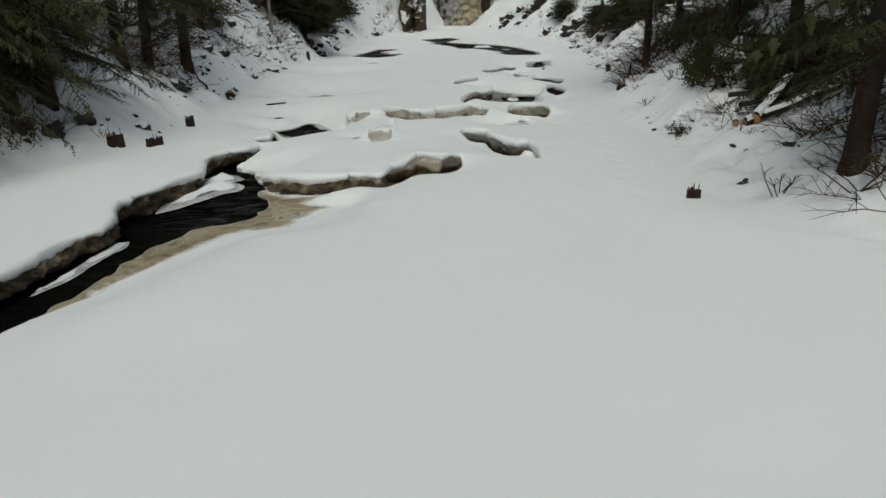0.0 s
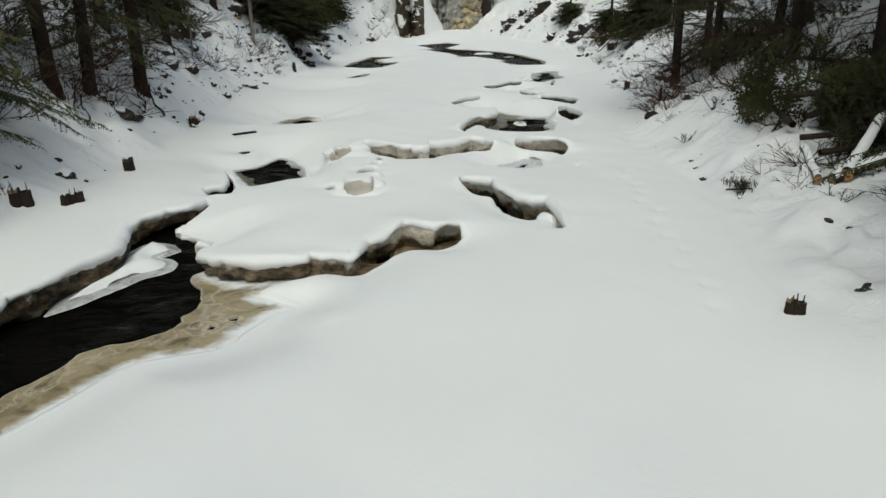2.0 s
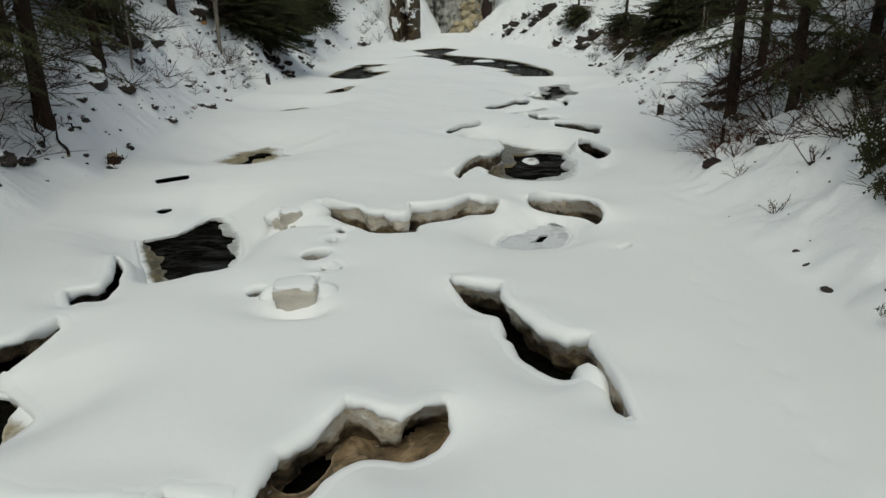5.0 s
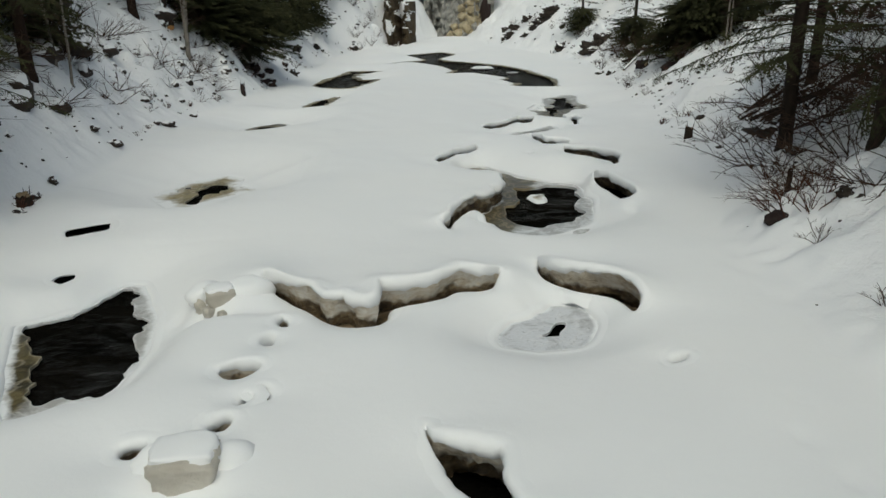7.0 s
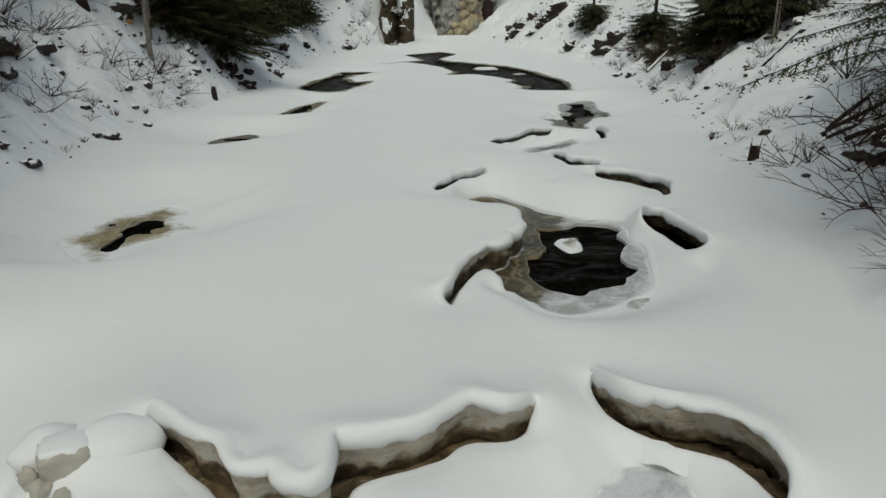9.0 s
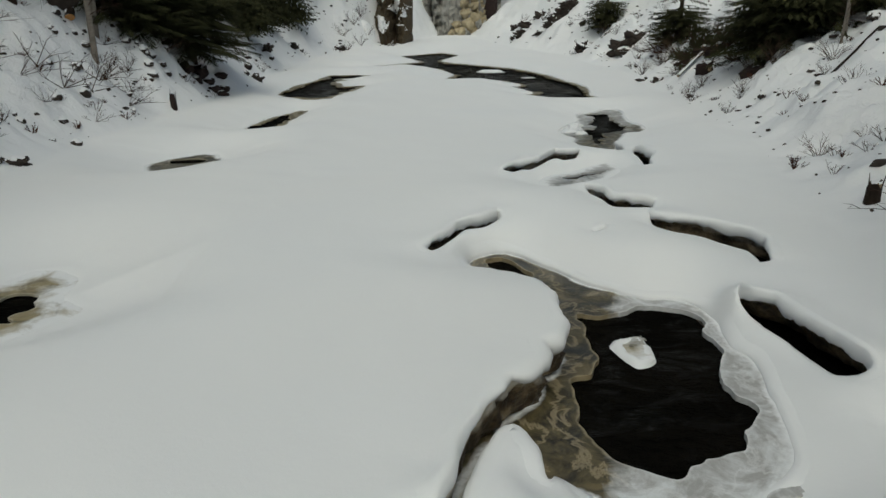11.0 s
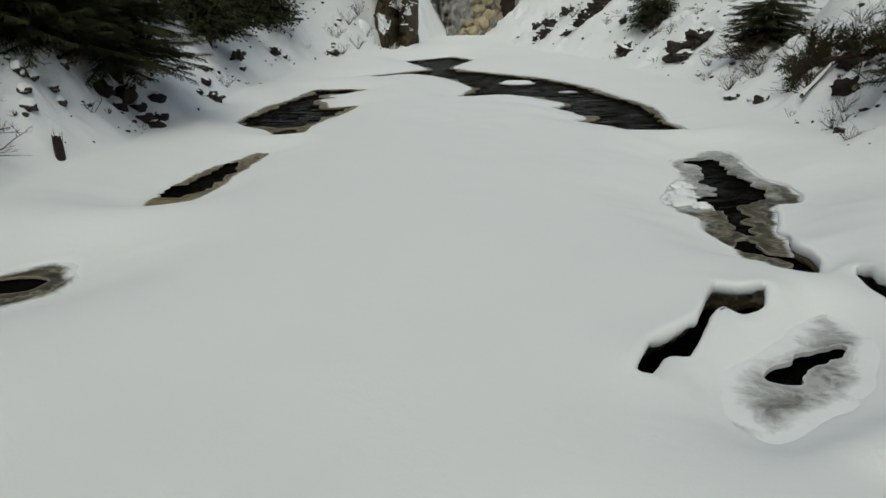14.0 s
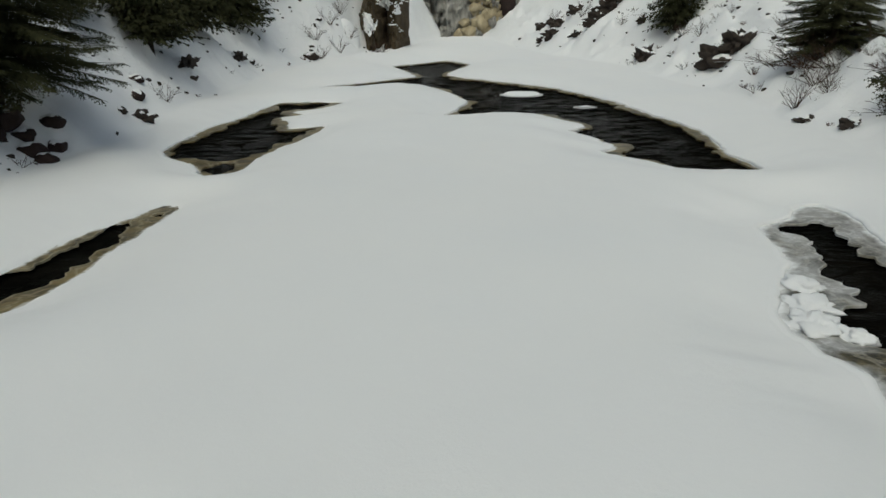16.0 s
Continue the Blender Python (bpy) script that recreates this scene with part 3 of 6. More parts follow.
# small broken notches in the snow: place, width, turn
NOTCHES = [(-.93, 14.88, .2, .4), (-.8, 15.22, .13, -.5), (-.7, 15.3, .1, .8), (-1.0, 15.72, .36, .05), (-.88, 16.28, .2, .9), (-.83, 16.7, .12, .8), (-1.48, 14.55, .22, .1), (2.98, 15.75, .1, -1.0), (2.86, 24.9, .1, -1.1)]
for i, (nx_, ny_, w_, a_) in enumerate(NOTCHES):
    c_, s_ = math.cos(a_), math.sin(a_)
    HOLES["notch_%d" % i] = [(nx_ + c_ * u - s_ * v, ny_ + s_ * u + c_ * v, zz) for u, v, zz in ((-w_ * .55, 0, .38), (-.1 * w_, .06, .46), (w_ * .5, .05, .46), (w_ * .6, -.03, .4), (.1 * w_, -.12, .3), (-.4 * w_, -.09, .32))]
RINGS = {k: ring(v, 0.045 if max(p[1] for p in v) < 33 else 0.08, 0.010 if max(p[1] for p in v) < 33 else 0.03, i, {"stream": 0.03, "right_pool": 0.04}.get(k, 0.0)) for i, (k, v) in enumerate(HOLES.items())}


def axis(*spans):
    """Grid lines: (start, end, step) one after another."""
    out = []
    for a, b, s in spans:
        out.append(np.linspace(a, b, max(1, int(round((b - a) / s))), endpoint=False))
    return np.concatenate(out + [[spans[-1][1]]])


def cut_grid(xs, ys, keep_edges, slack=0.008):
    """Quads of a grid; keep_edges(x, y) gives which places are open, and where a place just past an edge is moved to."""
    gx, gy = np.meshgrid(xs, ys)
    x, y = gx.ravel(), gy.ravel()
    gone, tx, ty = keep_edges(x, y)
    nx = len(xs)
    i = (np.arange(len(ys) - 1)[:, None] * nx + np.arange(nx - 1)[None, :]).ravel()
    quads = np.stack([i, i + 1, i + nx + 1, i + nx], 1)
    quads = quads[~gone[quads].all(1)]
    move = gone.copy()
    x, y = np.where(move, tx, x), np.where(move, ty, y)
    touched = np.where(gone[quads].any(1))[0]
    cx, cy = x[quads[touched]].mean(1), y[quads[touched]].mean(1)
    over = keep_edges(cx, cy)
    drift = np.hypot(over[1] - cx, over[2] - cy)
    quads = np.delete(quads, touched[over[0] & (drift > slack)], 0)
    used = np.unique(quads)
    remap = np.full(len(x), -1)
    remap[used] = np.arange(len(used))
    return x[used], y[used], remap[quads]


def snow_edges(x, y):
    gone, tx, ty = np.zeros(x.shape, bool), x.copy(), y.copy()
    for q in RINGS.values():
        box = (x > q[:, 0].min()) & (x < q[:, 0].max()) & (y > q[:, 1].min()) & (y < q[:, 1].max())
        k = np.where(box)[0]
        k = k[inside(q, x[k], y[k])]
        if len(k):
            _, who = nearest(q, x[k], y[k])
            gone[k], tx[k], ty[k] = True, q[who, 0], q[who, 1]
    return gone, tx, ty


def blended(q, value, x, y):
    """For many places: distance to a line's points and a value of the line, blended softly between its near points."""
    best, total, weight = np.full(x.shape, 1e9), np.zeros(x.shape), np.zeros(x.shape)
    for k in range(0, len(q), 64):
        d = (x[:, None] - q[None, k:k + 64, 0]) ** 2 + (y[:, None] - q[None, k:k + 64, 1]) ** 2
        best = np.minimum(best, d.min(1))
        w = 1 / (d + 0.0016) ** 2
        total += w @ value[k:k + 64]
        weight += w.sum(1)
    return np.sqrt(best), total / weight


# hollows in the snow: place, depth, half-widths
DENTS = [(-0.95, 13.9, 0.2, 0.34, 0.17), (-1.66, 17.03, 0.17, 0.36, 0.15), (-2.1, 17.3, 0.1, 0.15, 0.2), (-1.05, 16.95, 0.05, 0.3, 0.15), (-0.45, 10.2, 0.04, 0.1, 0.35), (3.0, 20.4, 0.08, 0.13, 0.3), (3.95, 20.9, 0.1, 0.14, 0.3)]
DENTS += [(3.0 + 0.09 * math.sin(2.4 * k) + 0.05 * k, 9.2 + 0.52 * k, 0.035, 0.06, 0.1) for k in range(12)]


def snow_height(x, y, tuck=True):
    """The snow's height with lifted lips and sunken edges round the holes."""
    z = level(x, y)
    add, wsum = np.zeros_like(z), np.full_like(z, 1e-6)
    near = np.full_like(z, 9.0)
    for name, q in RINGS.items():
        box = (x > q[:, 0].min() - 2.5) & (x < q[:, 0].max() + 2.5) & (y > q[:, 1].min() - 2.5) & (y < q[:, 1].max() + 2.5)
        k = np.where(box)[0]
        if not len(k):
            continue
        d, rise = blended(q, q[:, 2] - level(q[:, 0], q[:, 1]), x[k], y[k])
        w = np.where(rise > 0, 1.5, 0.62 + 1.8 * np.clip(-rise - 0.14, 0, 0.25))
        f = np.exp(-(d / w) ** 2) * np.clip((2.4 - d) / 0.9, 0, 1)
        strength = 1 / (d + 0.03) ** 2
        add[k] += rise * f * strength
        wsum[k] += strength
        near[k] = np.minimum(near[k], d)
    z = z + add / wsum
    for dx, dy, depth, rx, ry in DENTS:
        z = z - depth * np.exp(-((x - dx) / rx) ** 2 - ((y - dy) / ry) ** 2)
    if tuck:
        z = z - 0.03 * np.clip(1 - near / 0.07, 0, 1)
    return z


# ---- ground: one sheet of snow over river, banks and hills ----
GX = axis((-420, -120, 30), (-120, -40, 8), (-40, -16, 1.6), (-16, -11, 0.3), (-11, -5.2, 0.11), (-5.2, 5.2, 0.06), (5.2, 11, 0.11), (11, 16, 0.3), (16, 40, 1.6), (40, 120, 8), (120, 420, 30))
GY = axis((-300, -60, 30), (-60, -10, 4), (-10, 3, 0.5), (3, 6, 0.1), (6, 31, 0.06), (31, 40, 0.09), (40, 62, 0.16), (62, 84, 0.3), (84, 120, 2), (120, 600, 30))
gx, gy, gq = cut_grid(GX, GY, snow_edges)
ground = put("ground", np.stack([gx, gy, snow_height(gx, gy)], 1), gq, SNOW, None, "smooth deep snow over river ice and wooded banks", "snow", "", "structure")
crusty = ground.data.attributes.new("bank", "FLOAT", "POINT")
behind = np.maximum(np.interp(gy, BANK_Y, LEFT_X) - gx, gx - np.interp(gy, BANK_Y, RIGHT_X))
crusty.data.foreach_set("value", np.clip((behind + 0.3 * fbm(gx, gy, 2, 17)) / 1.0, 0, 1).astype(np.float32))

water = put("water", [(-30, -40, 0), (30, -40, 0), (30, 72, 0), (-30, 72, 0)], [(0, 1, 2, 3)], WATER, None, "dark brown open river water with small ripples", "water", "", "structure")

# ---- broken edges of the ice, one round each hole ----
LABELS = {
    "stream": "broken ice slab edge, stained brown, over an open stream",
    "cape_crack": "tan broken ice edge under a rounded snow lip",
    "bent_crack": "bent crack in the river ice with a snow lip",
    "right_pool": "rounded snow lip round a dark open pool",
    "far_pool": "thin ragged ice edge of a wide open pool",
    "frosted_pool": "low edge of a frosted refrozen pool",
}


def lip(name, q):
    """A rounded snow lip and the stained ice face under it, following the edge of one hole."""
    n = len(q)
    nrm = inward(q)
    rim = q[:, 2]
    tall = np.clip((rim - 0.12) / 0.25, 0.08, 1.0)
    wob = fbm(q[:, 0] / 0.55, q[:, 1] / 0.55, 3, 60)
    wob2 = fbm(q[:, 0] / 0.6, q[:, 1] / 0.6, 2, 70)
    crumb = fbm(q[:, 0] / 0.07, q[:, 1] / 0.07, 2, 66)
    over = (0.065 if name in ("stream", "cape_crack", "right_crack", "bent_crack", "right_pool") else 0.03) * tall * (1 + 0.5 * wob + 0.3 * crumb)
    gap_x, gap_y = q[None, :, 0] - q[:, None, 0], q[None, :, 1] - q[:, None, 1]
    gap = np.hypot(gap_x, gap_y)
    ahead = gap_x * nrm[:, :1] + gap_y * nrm[:, 1:] > 0.6 * gap
    across = np.where(ahead & (gap > 0.02), gap, 9.0).min(1)
    over = np.minimum(over, 0.3 * across)
    thick = np.minimum(0.14 + 0.05 * wob2 + 0.025 * crumb, np.where(rim < 0.13, rim * 0.9, rim * 0.55))
    if name in ("small_slit", "tiny_slit"):
        thick = np.full(n, 0.025)

    def row(off, z):
        return np.stack([q[:, 0] + nrm[:, 0] * off, q[:, 1] + nrm[:, 1] * off, z], 1)

    out = q[:, :2] - nrm * 0.11
    start = snow_height(out[:, 0], out[:, 1], False) - 0.002
    mid = q[:, :2] - nrm * 0.05
    snow_rows = [np.stack([out[:, 0], out[:, 1], start], 1), np.stack([mid[:, 0], mid[:, 1], (start + rim) / 2 + 0.004], 1), row(0 * over, rim - 0.004),
                 row(over * 0.7, rim - thick * 0.22), row(over, rim - thick * 0.5), row(over * 0.85, rim - thick * 0.8), row(over * 0.3, rim - thick)]
    bottom = rim - thick
    slim = name in ("small_slit", "tiny_slit", "bank_crack", "long_crack", "upper_east_crack", "west_crack", "north_crack", "short_crack", "east_crack")
    ice_rows = [row(over * 0.35, bottom + 0.004)]
    cave = np.clip(0.45 + 1.1 * fbm(q[:, 0] / 0.8, q[:, 1] / 0.8, 2, 92), 0.05, 1) * (1.5 if name == "stream" else 1.0)
    for k, (f, back_) in enumerate(((0.12, 0.0), (0.3, 0.0), (0.5, 0.01), (0.6, 0.05), (0.7, 0.16), (1.0, 0.24))):
        jitter = np.minimum((0.085 if name == "stream" else 0.05) * tall, 0.2 * across) * fbm(q[:, 0] / 0.11 + 3 * k, q[:, 1] / 0.11, 3, 80 + k)
        hollow = 0.15 * f * tall * (1 + 1.6 * np.clip((rim - 0.44) / 0.1, 0, 1) * (name == "stream")) * np.clip(fbm(q[:, 0] / 0.45, q[:, 1] / 0.45, 2, 88) + 0.05, 0, 1)
        ice_rows.append(row(-(back_ * 1.5 + 0.07 if slim else back_ * cave) * tall - hollow + jitter, bottom * (1 - f) - 0.06 * f))
    thing = new("ice_edge")
    tagged(thing, LABELS.get(name, "broken river ice edge with a snow lip"), "ice edge", "broken edges of the river ice")
    for nm, rows, mat in (("snow_lip", snow_rows, SNOW), ("ice_face", ice_rows, ICE)):
        if nm == "ice_face" and name in ("small_slit", "tiny_slit"):
            continue
        v = np.concatenate(rows)
        f = []
        for r in range(len(rows) - 1):
            a = r * n + np.arange(n)
            b = r * n + (np.arange(n) + 1) % n
            f.append(np.stack([a, b, b + n, a + n], 1))
        put(nm, v, np.concatenate(f), mat, thing, "brown layered ice face" if nm == "ice_face" else "")
    return thing


for hole, line in RINGS.items():
    if hole not in ("frozen_pond", "left_puddle", "narrow_pool", "left_slit"):
        lip(hole, line)

# ---- flat ice inside the holes ----


def shelf(name, hole, open_water, mat, label, z=0.035, step=0.05, width=None, thick=0.03, side=None, ragged=0.03, zone=None):
    """New ice lying between the edge of a hole and its open water (closed plan lines, or a belt of some width)."""
    q = RINGS[hole]
    waters = [ring([(a, b, 0) for a, b in w], step * 0.35, ragged, 90 + i) for i, w in enumerate(open_water)]
    xs = np.arange(q[:, 0].min() - 0.2, q[:, 0].max() + 0.2, step)
    ys = np.arange(q[:, 1].min() - 0.2, q[:, 1].max() + 0.2, step)

    def edges(x, y):
        gone, tx, ty = np.zeros(x.shape, bool), x.copy(), y.copy()
        d, who = nearest(q, x, y)
        ins = inside(q, x, y)
        gone |= ~ins & (d > 0.12)
        if side:
            val = side(x, y) - 0.2 * fbm(x / 0.4, y / 0.4, 4, 36)
            grad = (side(x + 0.01, y) - side(x - 0.01, y)) / 0.02
            gone |= val < 0
            tx = np.where(val < 0, x - np.clip(val / np.where(np.abs(grad) < 0.2, 1.0, grad), -0.12, 0.12), tx)
        if width:
            w = width * (1 + 0.75 * fbm(x / 0.55, y / 0.55, 3, 33)) * (0.35 + 0.9 * (0.5 + 0.5 * fbm(x / 1.7, y / 1.7, 1, 34)))
            far = ins & (d > w)
            gone |= far
            s = np.where(far, np.maximum(w, 0.01) / np.maximum(d, 1e-6), 1)
            tx = np.where(far, q[who, 0] + (x - q[who, 0]) * s, tx)
            ty = np.where(far, q[who, 1] + (y - q[who, 1]) * s, ty)
        for wq in waters:
            k = np.where(inside(wq, x, y))[0]
            if len(k):
                _, wh = nearest(wq, x[k], y[k])
                gone[k], tx[k], ty[k] = True, wq[wh, 0], wq[wh, 1]
        return gone, tx, ty

    x, y, quads = cut_grid(xs, ys, edges, 0.45 * step)
    if not len(quads):
        return None
    if waters:
        dist = np.min([nearest(wq, x, y)[0] for wq in waters], 0)
    else:
        dist = 0.5 - nearest(q, x, y)[0]
    top = z + 0.008 * fbm(x / 0.3, y / 0.3, 2, 50)
    n = len(x)
    v = np.concatenate([np.stack([x, y, top], 1), np.stack([x, y, top - thick], 1)])
    e = np.sort(np.concatenate([quads[:, [0, 1]], quads[:, [1, 2]], quads[:, [2, 3]], quads[:, [3, 0]]]), 1)
    u, c = np.unique(e, axis=0, return_counts=True)
    u = u[c == 1]
    sides = np.stack([u[:, 0], u[:, 1], u[:, 1] + n, u[:, 0] + n], 1)
    ob = put(name, v, np.concatenate([quads, sides]), mat, None, label, "thin ice", "new ice in the holes", smooth=False)
    for which, far_ in (("ring", dist), ("rim", nearest(q, x, y)[0])) + ((("zone", zone(x, y)),) if zone else ()):
        at = ob.data.attributes.new(which, "FLOAT", "POINT")
        at.data.foreach_set("value", np.clip(np.concatenate([far_, far_]), 0, 1.2).astype(np.float32))
    return ob


STREAM_WATER = [(-5.8, 3), (-4.75, 6), (-4.6, 9), (-4.7, 10.3), (-4.3, 11.5), (-4.4, 12.8), (-3.9, 13.6), (-3.4, 14.2), (-3.51, 12.91), (-3.25, 12.8), (-3.18, 12.52), (-2.98, 12.09), (-2.67, 11.61), (-2.76, 11.41), (-2.78, 11.27), (-2.65, 11.07), (-2.48, 10.88), (-2.41, 10.59), (-2.43, 10.28), (-2.53, 10.09), (-2.48, 10.02), (-2.51, 9.85), (-2.78, 9.53), (-3.17, 9.39), (-3.5, 8.6), (-3.72, 7.2), (-4, 5.8), (-5, 2.8)]
shelf("ice_shelf", "stream", [STREAM_WATER, [(-2.18, 9.79), (-2.15, 9.9), (-2.04, 9.86), (-2.02, 9.77), (-2.1, 9.75)], [(-2, 10.04), (-1.92, 10.1), (-1.83, 10.08), (-1.83, 10.02), (-1.92, 10)]], SHELF_TAN, "wet tan ice shelf beside open stream water", 0.054, side=lambda x, y: -1.25 - x)
shelf("ice_shelf", "stream", [STREAM_WATER, [(-0.62, 11.5), (-0.45, 11.78), (-0.2, 11.95), (-0.25, 11.7), (-0.42, 11.4)]], SHELF_BROWN, "brown rubble ice under an overhanging slab", 0.15, 0.04, thick=0.12, side=lambda x, y: np.minimum(x + 1.3, y - 10.62))
POOL_WATER = [(-3.85, 17.38), (-3.6, 17.52), (-3.43, 17.77), (-3.41, 18.02), (-3.26, 18.4), (-3.1, 18.44), (-2.99, 18.26), (-2.89, 17.74), (-2.65, 17.5), (-2.51, 17.2), (-2.54, 17), (-2.41, 16.79), (-2.38, 16.49), (-2.3, 16.2), (-2.31, 15.99), (-2.4, 15.84), (-2.73, 15.86), (-2.88, 15.75), (-3.08, 16.02), (-3.05, 16.12), (-3.23, 16.29), (-3.28, 16.59), (-3.59, 16.98)]
shelf("ice_shelf", "left_pool", [POOL_WATER], SHELF_EDGE, "ragged ice shelf, olive to white, round dark water", 0.05, 0.032, ragged=0.05,
      zone=lambda x, y: np.clip(0.5 + np.maximum(x + 2.95, 2 * (y - 17.2)) / 0.4, 0, 1))
shelf("ice_shelf", "frosted_pool", [[(1.8, 16.73), (1.94, 16.86), (2.04, 17.03), (2.13, 17.09), (2.18, 17.05), (2.13, 16.85), (2.11, 16.72), (2, 16.69), (1.86, 16.69)]], SHELF_FROST, "white frosted pool ice with a small dark opening", 0.115, 0.04)
shelf("ice_shelf", "left_puddle", [[(-3.8, 22.43), (-3.89, 22.92), (-3.83, 23.17), (-4, 23.26), (-3.8, 23.61), (-3.75, 23.81), (-3.44, 23.79), (-3.31, 23.49), (-3.39, 23.31), (-3.3, 23.09), (-3.58, 23.05), (-3.63, 22.78), (-3.67, 22.43)], [(-4.37, 23.17), (-4.24, 23.52), (-4.35, 23.87), (-4.04, 23.65), (-3.88, 23.58), (-4.1, 23.51)]], SHELF_PUDDLE, "yellowish ragged ice round a small dark opening", 0.065, 0.04, ragged=0.04)
shelf("ice_shelf", "left_slit", [[(-4.53, 30.84), (-4.04, 30.97), (-3.78, 30.78), (-3.87, 30.51), (-4.33, 30.47)]], SHELF_OLIVE, "dark olive ice along a slit of water", 0.08, 0.04)
EAST_WATER = [(2.24, 23.2), (2.42, 23.14), (2.64, 23.23), (2.95, 23.3), (3.22, 23.24), (3.38, 23.1), (3.4, 22.92), (3.35, 22.7), (3.34, 22.53), (3.34, 22.34), (3.27, 22.13), (3.18, 21.9), (3.17, 21.72), (3.19, 21.55), (3.25, 21.42), (2.96, 20.98), (2.66, 20.83), (2.43, 20.64), (2.17, 20.77), (1.95, 21.12), (1.97, 21.49), (1.96, 21.64), (1.97, 21.87), (2.03, 21.97), (2.14, 21.99), (2.23, 22.19), (2.22, 22.41), (2.23, 22.65), (2.25, 22.91)]
TONGUE_WATER = [(1.4, 24.68), (1.46, 24.79), (1.65, 24.81), (1.8, 24.66), (1.87, 24.45), (1.95, 24.24), (1.96, 24.05), (2.03, 23.79), (1.91, 23.83), (1.81, 24.01), (1.74, 24.25), (1.63, 24.33), (1.45, 24.44)]
shelf("ice_shelf", "right_pool", [EAST_WATER, TONGUE_WATER, [(.95, 20.1), (1.05, 20.45), (1.2, 20.85), (1.45, 21.1), (1.4, 20.95), (1.25, 20.8), (1.05, 20.4)]], SHELF_MIXED, "brown banded ice shelf turning white round open water", 0.052, 0.03, thick=0.05,
      zone=lambda x, y: np.clip(0.5 + (x - 2.15 - 0.22 * (y - 21)) / 0.5, 0, 1))
shelf("ice_shelf", "frozen_pond", [[(2.98, 28.12), (3.12, 28.34), (3.32, 28.49), (3.55, 28.55), (3.8, 28.62), (3.62, 28.43), (3.36, 28.3), (3.16, 28.09)]], SHELF_GREY, "grey refrozen pond ice with a dark crack", 0.214, 0.03, thick=0.04)
for hole in RINGS:
    if hole.startswith("notch"):
        shelf("ice_shelf", hole, [], SHELF_FROST, "frosted ice in the bottom of a notch", 0.13)
shelf("ice_shelf", "cape_crack", [], SHELF_BROWN, "brown ice in the bottom of a crack", 0.14)
shelf("ice_shelf", "right_crack", [[(2.7, 17.5), (2.88, 17.35), (2.98, 17.05), (2.92, 16.95), (2.78, 17.3)]], SHELF_BROWN, "brown ice in the bottom of a crack", 0.09)
DOGLEG = [[(5.04, 35.93), (5.45, 36.21), (5.6, 36), (5.45, 35.11), (5.55, 34.32), (5.58, 33.9), (5.35, 33.41), (4.9, 33.09), (4.48, 32.39), (4.52, 32.2), (4.39, 31.54), (4.42, 31.1), (4.64, 30.82), (4.4, 30.47), (4.34, 30.83), (4.11, 31.25), (4.07, 31.48), (4.2, 31.7), (4.32, 32.4), (4.27, 32.91), (3.94, 33.16), (3.99, 33.51), (4.51, 33.72), (4.75, 34.53)]]
shelf("ice_shelf", "dogleg_pool", DOGLEG, SHELF_EDGE, "ragged ice shelf, olive to white, round an open pool", 0.062, 0.045, ragged=0.08,
      zone=lambda x, y: np.clip(0.1 + (y - 32.4) / 5.0 + 0.7 * np.clip(4.3 - x, 0, 1), 0, 0.5))
shelf("ice_shelf", "far_pool", [], SHELF_STAIN, "yellow-brown ragged ice fringe round a wide pool", 0.06, 0.08, 0.26)
shelf("ice_shelf", "far_left_pool", [], SHELF_STAIN, "yellow-brown ragged ice fringe round an open pool", 0.055, 0.07, 0.26)
shelf("ice_shelf", "narrow_pool", [[(-3.86, 34.36), (-3.93, 35.02), (-3.8, 35.33), (-3.79, 36.14), (-3.61, 36.9), (-3.33, 37.12), (-3.19, 36.4), (-3.21, 35.23), (-3.35, 34.52), (-3.55, 34.17)], [(-3.29, 37.3), (-3.02, 37.5), (-3.0, 37.25), (-3.2, 37.1)]], SHELF_STAIN, "yellow stained ice along a narrow pool", 0.07, 0.045, ragged=0.09)

# ---- shapes for trees, brush, stones and wood ----


def on_snow(x, y):
    return float(snow_height(np.array([float(x)]), np.array([float(y)]), False)[0])


class Stock:
    """Collects vertices and faces for one mesh."""

    def __init__(self):
        self.v, self.f = [], []

    def tube(self, pts, radii, sides=6):
        base = len(self.v)
        m = len(pts)
        for i, (p, r) in enumerate(zip(pts, radii)):
            a, b = Vector(pts[max(i - 1, 0)]), Vector(pts[min(i + 1, m - 1)])
            t = (b - a).normalized()
            u = t.cross(Vector((0.3, 0.9, 0.1))).normalized()
            w = t.cross(u)
            for k in range(sides):
                c = 2 * math.pi * k / sides
                q = Vector(p) + (u * math.cos(c) + w * math.sin(c)) * r
                self.v.append(q[:])
        for i in range(m - 1):
            for k in range(sides):
                a, b = base + i * sides + k, base + i * sides + (k + 1) % sides
                self.f.append((a, b, b + sides, a + sides))
        self.f.append(tuple(base + (m - 1) * sides + k for k in range(sides)))

    def tri(self, a, b, c):
        n = len(self.v)
        self.v += [tuple(a), tuple(b), tuple(c)]
        self.f.append((n, n + 1, n + 2))


